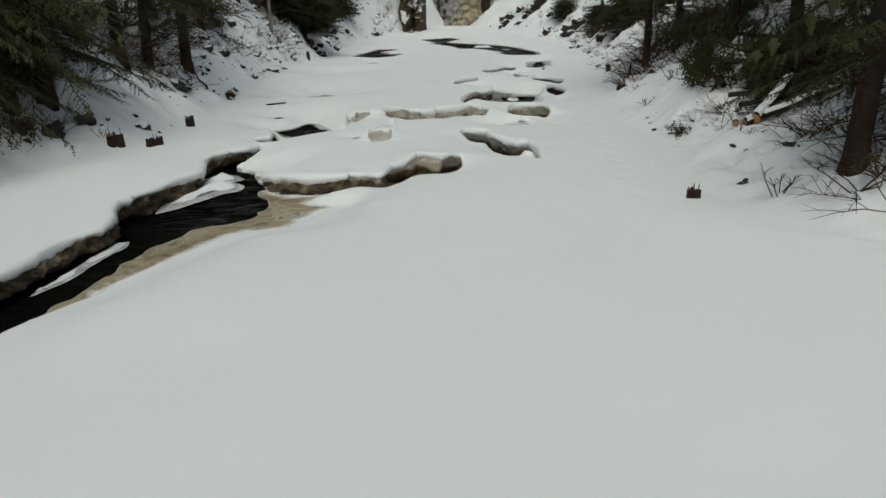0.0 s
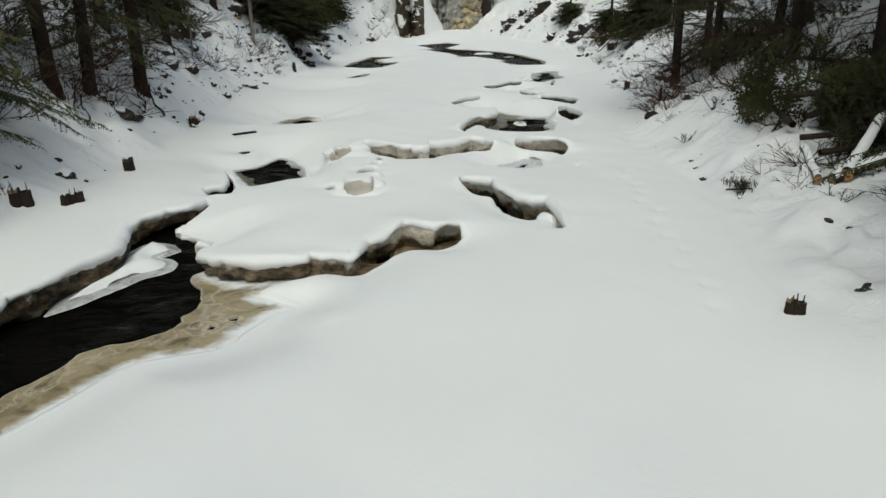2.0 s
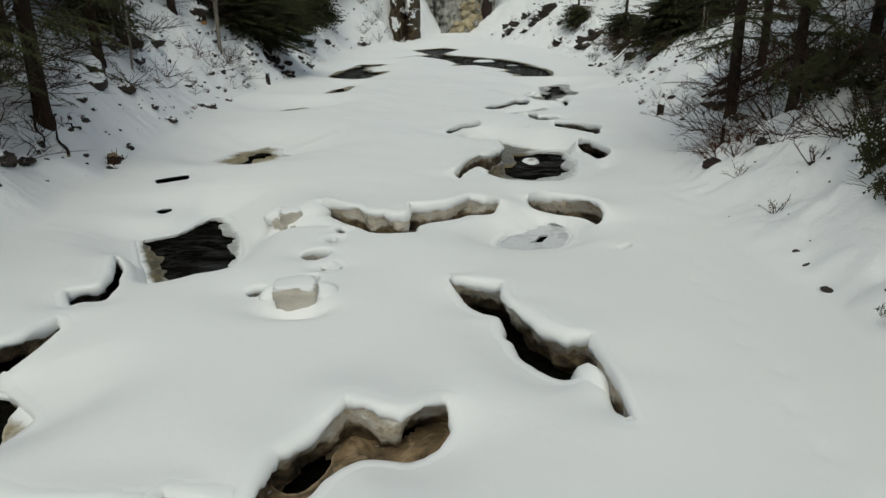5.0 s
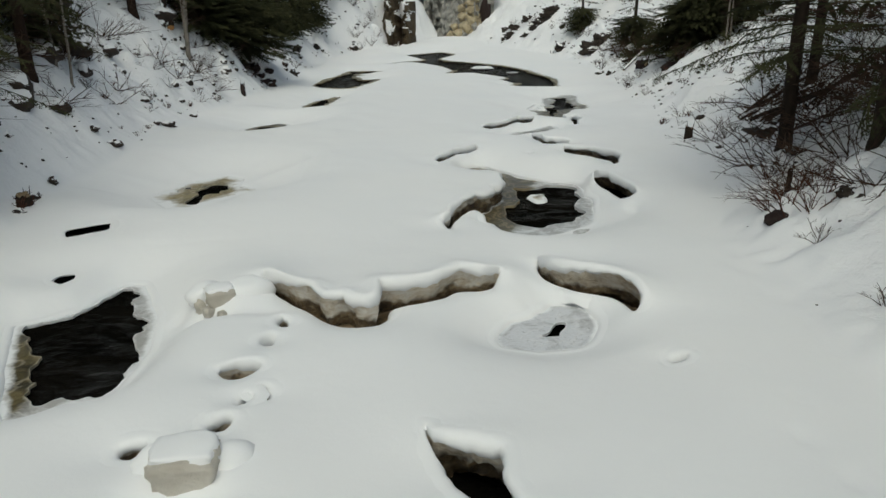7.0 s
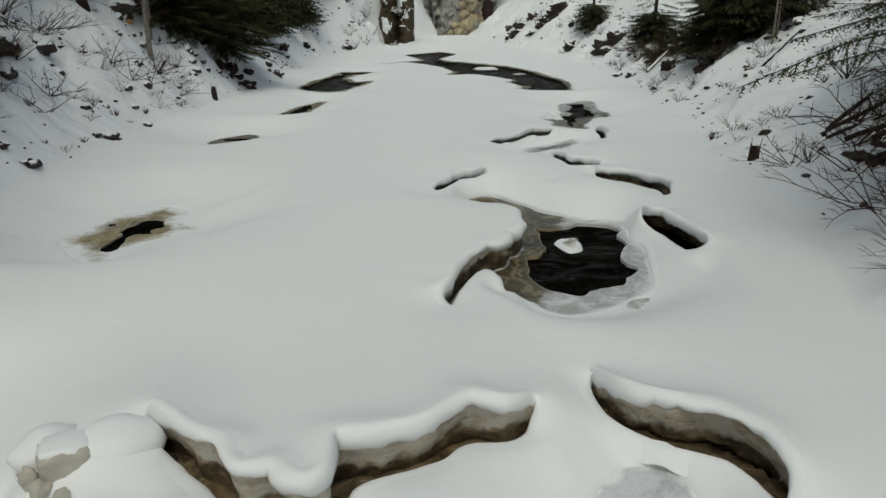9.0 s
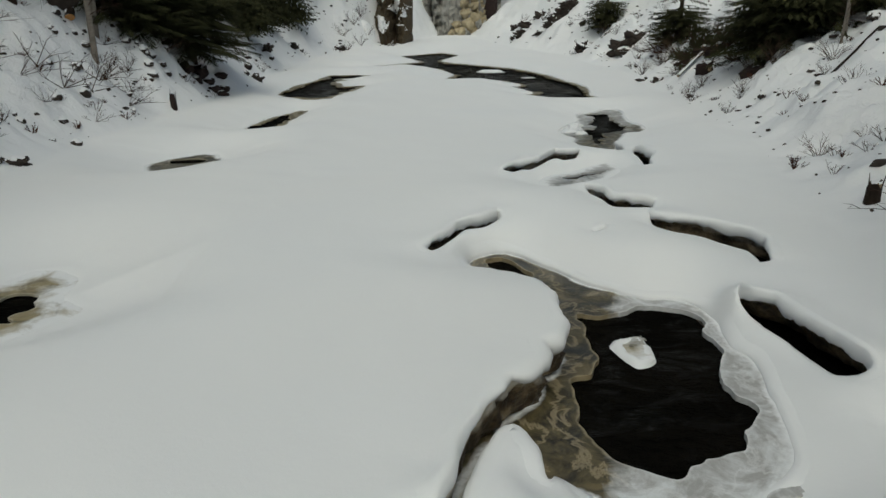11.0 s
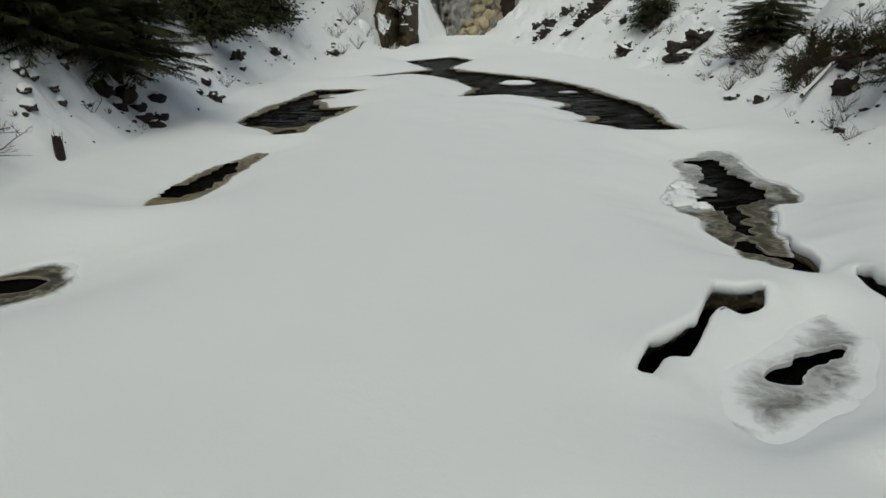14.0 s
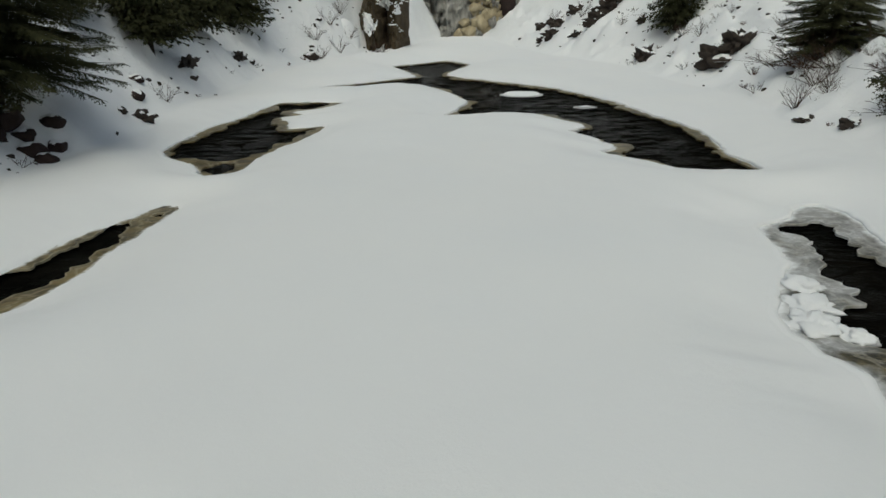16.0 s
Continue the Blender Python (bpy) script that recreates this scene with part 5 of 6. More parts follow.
def ice_block(x, y, z, size, turn, seed, label):
    """An upright squared block of pale ice with a rounded pillow of snow on it."""
    thing = new("ice_block")
    thing.matrix_world = pose(x, y, z, 0, 0, turn)
    tagged(thing, label, "ice block", "broken ice blocks")
    for nm, low, high, grow, mat in (("ice", -0.5, 0.5, 1.0, PALE_ICE), ("snow_cap", 0.26, 0.58, 0.9, SNOW)):
        bm = bmesh.new()
        bmesh.ops.create_cube(bm, size=1.0)
        bmesh.ops.subdivide_edges(bm, edges=bm.edges, cuts=9, use_grid_fill=True)
        for v in bm.verts:
            c = v.co * 2
            r = c.lerp(c.normalized() * 1.2, 0.35 if nm == "ice" else 0.6)
            n_ = noise.noise(r * 1.3 + Vector((seed, 0, 0))) * 0.16 + noise.noise(r * 3.7 + Vector((0, seed, 0))) * 0.08
            r = r * (1 + n_ * (1.0 if nm == "ice" else 0.7))
            taper = 0.86 + 0.14 * r.z if nm == "ice" else 1.0
            back_y = r.y * 0.5 * size[1] if nm == "ice" else r.y * 0.55 * size[1] + 0.2 * size[1]
            v.co = Vector((r.x * 0.5 * grow * taper * size[0], back_y * grow * taper, (low + (high - low) * (r.z * 0.5 + 0.5)) * size[2]))
        part(nm, bm, mat, thing, "thick snow cap" if nm == "snow_cap" else "")
    return thing


ice_block(-.96, 14.2, .33, (.5, .34, .46), 6, 3.0, "upright block of pale tan ice under snow")
ice_block(-1.62, 17.3, .32, (.34, .26, .34), 25, 8.0, "lump of brown-stained ice under snow")
for i, (x, y, z, sx, sy, sz, mat, what) in enumerate(((-1.4, 17.5, .36, .34, .26, .2, SNOW, "rounded heap of snow on broken ice"), (-1.85, 17.48, .36, .24, .2, .15, SNOW, "rounded heap of snow on broken ice"), (-1.72, 17.12, .3, .08, .07, .07, PALE_ICE, "small lump of tan ice"),
                                                      (-1.55, 17.06, .28, .1, .06, .06, PALE_ICE, "small lump of tan ice"), (-1.83, 17.2, .31, .07, .06, .1, PALE_ICE, "small lump of tan ice"), (-.7, 14.35, .36, .24, .2, .16, SNOW, "rounded heap of snow on broken ice"), (-1.22, 14.36, .36, .2, .18, .14, SNOW, "rounded heap of snow on broken ice"))):
    stone("ice_lump" if mat is PALE_ICE else "snow_heap", 60 + i, (x, y, z), (sx, sy, sz), mat, what, "ice lump" if mat is PALE_ICE else "snow heap", "broken ice blocks", 0, 0, 0.35 if mat is PALE_ICE else 0.14, 3, 1.6 if mat is PALE_ICE else 1.0, 40 * i, 0.6, "lump")

# ---- stones, stumps and logs ----
rng = random.Random(5)
DARK = "dark stone poking through the snow"
for i, (x, y, s) in enumerate(((-6.15, 21.75, .16), (-6.76, 19.46, .2), (-6.69, 18.72, .24), (-6.3, 28.66, .2), (-6.55, 28.5, .16), (-6.05, 44.0, .3), (-6.3, 43.6, .2), (-6.9, 12.9, .3), (-6.6, 13.6, .24), (-7.3, 12.6, .3), (-6.4, 25.6, .2), (-6.7, 25.4, .14),
                               (-6.25, 22.6, .14), (-5.9, 20.9, .1), (4.42, 9.21, .09), (5.4, 10.1, .1), (5.57, 10.05, .08), (4.59, 12.54, .04), (6.6, 22.6, .24), (7.2, 23.2, .2), (6.5, 21.1, .16), (5.75, 18.3, .14), (8.3, 33.0, .12), (8.2, 40.5, .3), (8.0, 41.8, .2), (7.9, 36.5, .14), (6.6, 64.2, .5), (6.0, 65.5, .45), (7.4, 63.4, .4), (-5.0, 59.9, .4))):
    stone("rock", 50 + i, (x, y), (s * rng.uniform(.8, 1.3), s * rng.uniform(.6, .9), s * rng.uniform(.5, .8)), ROCK, DARK, cap=0.5, cap_thick=0.04, turn=rng.uniform(0, 360), rough=0.6, freq=1.9, sink=0.5, sharp=True)
for i, (x, y, s) in enumerate(((-6.2, 40.1, .26), (-6.5, 40.2, .3), (-6.3, 40.7, .24), (-6.75, 40.5, .28), (-6.5, 41.1, .25), (-6.95, 40.0, .26), (-6.75, 45.6, .26), (-6.95, 46.2, .22))):
    stone("rock", 90 + i, (x, y), (s * 1.0, s * .8, s * .6), REDROCK, "red-brown boulder at the foot of the bank", cap=0.7, cap_thick=0.03, turn=50 * i, rough=0.3, freq=1.2, sink=0.62)
stone("rock", 99, (9.3, 50.0), (.6, .4, .42), ROCK, "large dark rock overhanging the snow", cap=0.5, cap_thick=0.1, rough=0.75, freq=2.2, detail=4)
stone("rock", 100, (9.85, 49.8), (.5, .4, .42), ROCK, "large dark rock overhanging the snow", cap=0.4, cap_thick=0.1, rough=0.75, freq=2.2, detail=4)
stone("rock", 101, (8.5, 55.0), (.4, .6, .35), ROCK, "large dark rock overhanging the snow", cap=0.4, cap_thick=0.1, rough=0.75, freq=2.2, detail=4)
stone("rock", 102, (7.9, 61.0), (.35, .7, .4), ROCK, "large dark rock overhanging the snow", cap=0.4, cap_thick=0.1, rough=0.75, freq=2.2, detail=4)

stump((-5.93, 13.27), .085, .24, rng, "short dark stump with upright shoots", prongs=2)
stump((3.66, 9.0), .05, .15, rng, "small forked cut stump in the snow", prongs=2)
stump((6.2, 25.15), .085, .24, rng, "pale broken stump standing in the snow", cut=OLDCUT, bark=BARK)
stump((-6.22, 35.85), .075, .36, rng, "red-brown broken stump leaning from the bank", cut=REDROCK, bark=REDROCK, lean=(0, -12))
stump((-6.0, 21.35), .12, .2, rng, "dark stump ringed by dry grass")
stump((-5.28, 13.5), .07, .16, rng, "cluster of cut stems in the snow", cut=BARK, prongs=3)
stump((-5.31, 15.66), .09, .22, rng, "short dark stump in the snow", cut=ROCK)
log((-8.35, 35.4, on_snow(-8.35, 35.4) + .12), (-8.95, 36.4, on_snow(-8.95, 36.4) + .2), .12, .1, rng, "short sawn log with a fresh orange end", bark=BARK)
log((5.72, 12.02, on_snow(5.72, 12.02) + .1), (6.75, 13.1, on_snow(6.75, 13.1) + .42), .088, .075, rng, "snow-dusted dark log with an orange cut end", bark=BARK)
log((5.56, 12.06, on_snow(5.56, 12.06) + .03), (7.3, 12.45, on_snow(7.3, 12.45) + .06), .075, .065, rng, "snow-dusted log lying along the bank", bark=BARK, cut=OLDCUT)
log((5.5, 12.28, on_snow(5.5, 12.28) + .07), (5.66, 13.1, on_snow(5.66, 13.1) + .25), .055, .05, rng, "thin snow-dusted log with an orange cut end")
log((9.0, 31.7, on_snow(9.0, 31.7) + .05), (10.4, 32.5, on_snow(10.4, 32.5) + .12), .028, .02, rng, "thin fallen trunk lying up the bank", bark=BARK, cut=OLDCUT, snowy=False, name="pole")
for i in range(9):
    a0 = rng.uniform(8.2, 9.8), rng.uniform(37.2, 40.6)
    a1 = a0[0] + rng.uniform(0.5, 1.8), a0[1] + rng.uniform(-1.2, 1.6)
    log((*a0, on_snow(*a0) + rng.uniform(.06, .3)), (*a1, on_snow(*a1) + rng.uniform(.1, .4)), .045, .025, rng, "thin felled pole in a heap on the bank", bark=OLDCUT if i % 2 else BARK, cut=OLDCUT, snowy=i % 2 == 0, name="pole")
for i in range(13):
    a0 = -rng.uniform(6.3, 7.8), rng.uniform(16.2, 21.8)
    a1 = a0[0] - rng.uniform(-0.5, 0.7), a0[1] + rng.uniform(-0.8, 0.8)
    log((*a0, on_snow(*a0) + rng.uniform(.02, .06)), (*a1, on_snow(*a1) + rng.uniform(.03, .2)), rng.uniform(.014, .035), .012, rng, "thin dead pole lying in the brush", bark=BARK, cut=OLDCUT, snowy=i % 3 == 0, name="pole")
for i in range(8):
    a0 = rng.uniform(6.7, 7.9), rng.uniform(22.6, 25.2)
    a1 = a0[0] + rng.uniform(0.8, 2.2), a0[1] + rng.uniform(-1.0, 1.0)
    log((*a0, on_snow(*a0) + rng.uniform(.04, .3)), (*a1, on_snow(*a1) + rng.uniform(.1, .4)), .04, .02, rng, "thin dead pole lying in the brush", bark=BARK, cut=OLDCUT, snowy=i % 3 == 0, name="pole")

# ---- trees ----


def plant(tree, x, y, scale=1.0, turn=0.0, tilt=(0, 0)):
    tree.matrix_world = pose(x, y, on_snow(x, y), tilt[0], tilt[1], turn) @ Matrix.Scale(scale, 4)
    return tree


def copy_at(tree, x, y, scale=1.0, turn=0.0, tilt=(0, 0), z=0.0):
    c = copy_thing(tree, pose(x, y, on_snow(x, y) + z, tilt[0], tilt[1], turn))
    c.scale = (scale, scale, scale)
    return c


rng = random.Random(11)
LOW = plant(spruce(rng, 10, .16, .9, 2.3, 14, True, dense=1.15, hang=0.8, label="spruce with branches hanging to the snow"), -7.4, 13.8)
TALL = plant(spruce(rng, 11, .15, 1.35, 1.9, 44, True, PINE, dense=.8, hang=.5, label="tall spruce with a bare reddish lower trunk"), -7.1, 21.0)
RIGHT = plant(spruce(rng, 11, .108, 1.65, 1.9, 46, True, label="spruce with many dead lower branches"), 6.51, 21.4)
plant(spruce(rng, 10, .135, 1.45, 1.7, 34, True, dense=.95, hang=.4, label="dark spruce leaning over the log pile"), 5.45, 8.45)
WIDE = plant(spruce(rng, 8.5, .14, .25, 2.0, 6, True, dense=2.1, label="broad dark spruce leaning over the bank"), -7.25, 40.7)
FAR_A = plant(spruce(rng, 10, .16, 1.0, 2.1, 8, False, label="dark spruce among the forest trees"), -11.0, 24.0)
FAR_B = plant(spruce(rng, 11.5, .18, 2.2, 2.2, 10, False, label="tall dark spruce among the forest trees"), -10.2, 17.0)
BROAD = plant(spruce(rng, 8.5, .14, .25, 2.0, 6, False, dense=2.3, label="broad dark spruce in the forest edge"), -11.6, 28.6)
FAR_C = plant(spruce(rng, 8, .11, .5, 1.6, 4, False, label="young dark spruce among the forest trees"), -10.5, 31.0)
for x, y, kind, s in ((-7.55, 17.7, TALL, .95), (-10.4, 23.2, BROAD, 1.1), (-9.9, 15.6, BROAD, 1.1), (-8.9, 27.8, BROAD, .6), (-7.4, 18.95, TALL, .9), (-8.1, 25.8, TALL, .85), (-8.6, 22.8, TALL, 1.0), (-8.8, 16.2, TALL, 1.0), (-9.4, 14.6, LOW, 1.0), (-9.0, 12.0, LOW, 1.05),
                      (-8.0, 37.3, WIDE, .8), (-8.3, 40.8, BROAD, .95), (-7.5, 48.6, BROAD, .7), (-8.3, 50.5, BROAD, .9), (-9.0, 46.6, BROAD, .7), (-7.7, 53.2, BROAD, .7), (-7.5, 57.0, BROAD, .85), (-8.2, 59.0, BROAD, .9), (-6.5, 63.0, BROAD, .65), (-5.7, 64.8, BROAD, .7), (-7.4, 61.4, BROAD, .7), (-9.0, 34.0, TALL, .9),
                      (-11.4, 31.6, BROAD, .9), (-7.6, 38.4, WIDE, .8), (-8.6, 14.8, WIDE, .8), (-8.2, 11.4, LOW, 1.0), (-7.6, 12.9, LOW, .8), (-10.2, 26.0, BROAD, 1.0), (-10.0, 13.4, BROAD, 1.0),
                      (7.6, 10.4, LOW, 1.05), (7.2, 8.2, LOW, .9), (7.7, 11.4, RIGHT, .9), (9.6, 16.8, RIGHT, 1.0), (9.8, 20.2, RIGHT, 1.0), (10.4, 18.4, BROAD, .8), (10.6, 14.6, BROAD, .9),
                      (7.03, 16.5, RIGHT, .95), (6.66, 19.37, RIGHT, .8), (8.9, 15.2, RIGHT, .95), (8.4, 20.4, RIGHT, .95), (8.2, 24.2, RIGHT, .9), (7.4, 14.5, RIGHT, 1.15),
                      (9.9, 36.0, WIDE, .85), (10.7, 35.0, BROAD, .9), (10.8, 37.4, BROAD, .8), (10.4, 45.6, WIDE, .62), (9.9, 56.0, BROAD, .6)):
    copy_at(kind, x, y, s, rng.uniform(0, 360), (rng.uniform(-2, 2), rng.uniform(-2, 2)))
# forest behind, thinning up the slopes
count = 0
while count < 140:
    side = rng.random() < 0.52
    y = rng.uniform(4, 72)
    off = rng.uniform(3.6, 17)
    x = float(np.interp(y, BANK_Y, LEFT_X)) - off if side else float(np.interp(y, BANK_Y, RIGHT_X)) + off
    if not side and y > 26 and off < 5.5:
        continue
    if y > 56 and off < 4:
        continue
    pick = (FAR_A, FAR_B, FAR_C)[rng.randrange(3)]
    if y < 26 and off < 6 and not side:
        pick = FAR_B
    copy_at(pick, x, y, rng.uniform(.75, 1.15), rng.uniform(0, 360))
    count += 1
# unseen trees above the fall, added so the far pools reflect something dark
for i in range(60):
    copy_at((FAR_A, FAR_B, FAR_C)[i % 3], rng.uniform(-16, 20), rng.uniform(77, 96), rng.uniform(.8, 1.1), rng.uniform(0, 360))
# felled spruce tops on the right bank: a green one, a dark heap behind the logs, and some farther up
TOP = spruce(rng, 1.9, .035, .1, .46, 0, True, dense=1.35, label="felled green spruce top lying on the snow")
tagged(TOP, "felled green spruce top lying on the snow", "spruce top", "felled wood on the bank")
TOP.name = "felled_spruce"
TOP.matrix_world = pose(5.85, 14.4, on_snow(5.85, 14.4) + .3, -82, 0, -4)
for x, y, z, s, turn, tx in ((6.3, 13.3, .2, .9, 60, 80), (6.6, 14.0, .2, .95, 100, 82), (6.4, 13.9, .55, .9, 60, 84), (6.8, 13.5, .3, .9, 150, 80), (7.0, 14.2, .5, 1.0, 20, 82), (6.7, 14.4, .75, .85, -110, 84), (7.3, 13.7, .5, 1.0, 75, 80), (6.3, 12.9, .15, .9, 100, 84), (6.9, 12.8, .3, .9, 60, 84), (7.5, 13.2, .3, .9, 120, 82), (7.0, 18.3, .12, 1.1, 75, 84), (7.3, 17.9, .15, 1.0, -100, 84), (6.9, 18.8, .1, 1.0, 110, 82), (7.7, 18.4, .15, 1.1, 60, 84), (4.62, 12.75, .05, .24, 80, 86), (4.8, 12.85, .04, .2, 250, 86),
                             (9.2, 38.6, .2, 1.0, 70, 80), (9.9, 39.4, .2, 1.0, 200, 78), (8.9, 40.2, .2, .9, 130, 82)):
    copy_at(TOP, x, y, s, turn, (tx, 0), z)
for x, y, z, s, turn, tx in ((6.5, 13.7, .2, .22, 130, 78), (7.1, 13.3, .3, .24, 60, 80), (6.9, 14.1, .45, .24, -60, 78), (7.5, 13.9, .4, .25, 170, 82)):
    c = copy_at(WIDE, x, y, s, turn, (tx, 0), z)
    c.name = "felled_spruce"
    tagged(c, "dark felled spruce top in a heap on the snow", "spruce top", "felled wood on the bank")


def birch(rng, height, r0, label):
    tree = new("birch_tree")
    tagged(tree, label, "birch tree", "birches on the banks")
    st = Stock()
    st.tube([(0.02 * math.sin(h * 1.3), 0.03 * math.sin(h), h) for h in (-0.5, 0, 0.5, 1.5, 3, 5, height)], [r0 * 1.2, r0 * 1.1, r0, r0 * .95, r0 * .85, r0 * .6, 0.01], 9)
    put("trunk", st.v, st.f, BIRCH, tree)
    st = Stock()
    for _ in range(46):
        h = rng.uniform(0.9, height * .95)
        a = rng.uniform(0, 6.283)
        d = Vector((math.cos(a), math.sin(a), rng.uniform(.3, 1.0))).normalized()
        L = rng.uniform(.5, 1.5) * (1 - h / height * .5)
        p = Vector((0, 0, h))
        st.tube([p, p + d * L * .5, p + d * L + Vector((0, 0, -.1))], [.014, .009, .002], 3)
        for _ in range(5):
            s = rng.uniform(.3, .95)
            e = (d + Vector((rng.uniform(-1, 1), rng.uniform(-1, 1), rng.uniform(-.5, .5)))).normalized()
            st.tube([p + d * L * s, p + d * L * s + e * .35, p + d * L * s + e * .55 + Vector((0, 0, -.08))], [.005, .003, .001], 3)
    put("crown", st.v, st.f, TWIG, tree, "bare brown twigs")
    return tree


BIRCH_A = plant(birch(rng, 8, .075, "slender birch with peeling bark on the bank"), -7.8, 35.2)
for x, y, s in ((-8.05, 36.0, .9), (-8.3, 27.4, .6), (-7.7, 26.8, .45), (10.0, 33.2, .4), (10.3, 33.6, .35)):
    copy_at(BIRCH_A, x, y, s, rng.uniform(0, 360), (rng.uniform(-3, 3), rng.uniform(-3, 3)))

# ---- brush ----
SPRAWL = bush(rng, 9, 1.0, .5, TWIG, "low sprawl of bare twigs over the snow", low=0.1, high=0.4)
BARE = bush(rng, 17, .9, .5, TWIG, "bare dark brush on the snowy bank")
RED = bush(rng, 12, .5, .6, REDTWIG, "red-brown bare shrub at the water's edge")
THIN = bush(rng, 5, .5, .3, TWIG, "few thin stems standing in the snow", "sapling", "sapling")
TUFT = bush(rng, 16, .2, .35, REDTWIG, "dry grass tuft in the snow", "grass_tuft", "grass tuft")
plant(BARE, 8.0, 23.8)
THICKET = plant(bush(rng, 44, 1.0, 3.0, TWIG, "dense tangle of dead twigs under the trees", "thicket", "brushwood", 0.05, 0.6), 7.1, 21.3)
for x, y, s in ((6.3, 21.0, .9), (6.6, 19.8, .9), (7.2, 18.6, 1.0), (5.9, 18.0, .7), (6.5, 17.2, .9), (7.6, 16.4, 1.0), (6.9, 15.6, .9), (6.2, 14.4, .7), (8.3, 20.6, 1.1), (5.6, 19.3, .6),
                (-7.4, 18.2, .9), (-7.9, 19.6, 1.0), (-7.6, 21.6, .9), (-8.4, 20.6, 1.0), (-8.3, 23.0, 1.0), (-7.8, 16.6, .9), (-7.3, 15.2, .8), (-8.0, 14.2, .9), (-8.6, 17.4, 1.0), (-8.5, 25.4, .8), (-8.6, 28.8, .8), (-8.9, 31.4, .9), (-8.4, 36.6, .7), (-7.4, 38.6, .8), (-7.9, 41.8, .8),
                (9.4, 36.6, .8), (10.0, 38.6, 1.0), (9.3, 39.8, .9), (10.6, 40.4, 1.0), (10.0, 44.6, 1.0), (9.7, 45.6, .9), (10.6, 46.0, 1.0), (10.2, 36.8, .9), (6.3, 10.2, .8), (6.4, 9.0, .8), (5.9, 7.4, .8)):
    copy_at(THICKET, x, y, s, rng.uniform(0, 360))
plant(RED, 5.2, 18.5)
plant(SPRAWL, 5.1, 7.75)
plant(THIN, 4.6, 8.6)
plant(TUFT, -6.0, 21.2)
for x, y, s in ((5.2, 7.2, .9), (5.45, 8.0, .8), (4.95, 8.2, .5), (5.45, 18.8, .6), (5.7, 19.2, .7), (5.1, 17.6, .4), (5.9, 20.0, .7), (6.4, 22.6, 1.1), (6.9, 23.4, 1.1), (6.3, 24.0, .9), (5.7, 10.6, .7), (5.0, 12.9, .4), (5.4, 12.7, .6), (5.6, 12.9, .8), (5.3, 12.4, .5), (5.75, 12.6, .7), (6.0, 12.8, .8), (-6.9, 35.2, 1.0), (-7.3, 34.2, 1.0), (-6.8, 19.6, .8), (-7.0, 20.4, .8), (9.4, 56.6, 1.0), (9.2, 37.8, 1.0), (8.8, 39.8, .9)):
    copy_at(SPRAWL, x, y, s, rng.uniform(0, 360))
for i, (x, y, sx) in enumerate(((9.15, 35.4, .55), (9.6, 35.9, .5), (-7.0, 40.6, .5), (-7.3, 39.9, .45), (8.9, 38.2, .4), (9.4, 39.2, .45))):
    stone("peat_clump", 760 + i, (x, y), (sx, sx * .6, sx * .5), REDROCK, "dark bare peat bank under a spruce", "peat clump", "stones on the banks", 0.8, 0.03, 0.45, 3, 1.7, 35 + 40 * i, 0.7)
stump((5.31, 18.85), .032, .3, rng, "thin red-brown stump among twigs", bark=PINE, cut=PINE)
stone("peat_clump", 71, (5.08, 18.55), (.22, .13, .12), REDROCK, "red-brown clump of bare peat in the snow", "peat clump", "stones on the banks", 0.85, 0.02, 0.4, 3, 1.6, 30, 0.45)
for x, y, s in ((5.5, 19.0, .7), (6.0, 20.8, .8), (5.05, 18.75, .5), (5.3, 18.2, .7), (5.7, 18.7, .8), (5.9, 19.3, .9), (6.2, 19.8, .9), (6.2, 17.9, .6), (-6.85, 18.6, .9), (-7.0, 19.2, 1.0), (-7.2, 17.6, 1.0), (-7.0, 20.6, .9), (-7.4, 20.0, 1.1), (-7.5, 18.4, 1.1), (-6.9, 21.3, .7), (-7.3, 16.8, .9), (-7.8, 21.2, 1.1)):
    copy_at(RED, x, y, s, rng.uniform(0, 360))
for x, y, s in ((5.75, 10.4, .6), (5.9, 9.4, .7), (7.9, 24.6, .8), (7.9, 23.2, .9), (8.3, 24.8, 1.0), (7.6, 21.6, .7), (7.2, 20.2, .6), (8.1, 26.0, .9), (7.2, 19.0, .9), (6.7, 17.2, .7),
                (-7.6, 15.6, .8), (-8.2, 17.8, .8), (-8.0, 19.8, .8), (-8.4, 21.6, .9), (-7.9, 23.6, .6), (-8.8, 24.6, .9), (-7.8, 27.6, .4), (-8.5, 29.5, .7), (-7.4, 34.6, .8), (-7.3, 35.8, .7), (9.5, 38.2, 1.1), (8.7, 39.4, .9), (10.4, 40.2, 1.1), (9.6, 44.6, .9), (-6.9, 13.0, .7), (-7.2, 12.2, .9)):
    copy_at(BARE, x, y, s, rng.uniform(0, 360))
for i in range(110):
    side = i % 2
    y = rng.uniform(9, 60)
    off = rng.uniform(0.2, 3.6)
    x = float(np.interp(y, BANK_Y, LEFT_X)) - off if side else float(np.interp(y, BANK_Y, RIGHT_X)) + off
    copy_at((THIN, TUFT, BARE, THIN)[i % 4], x, y, rng.uniform(.4, .9) if i % 4 != 2 else rng.uniform(.3, .6), rng.uniform(0, 360))
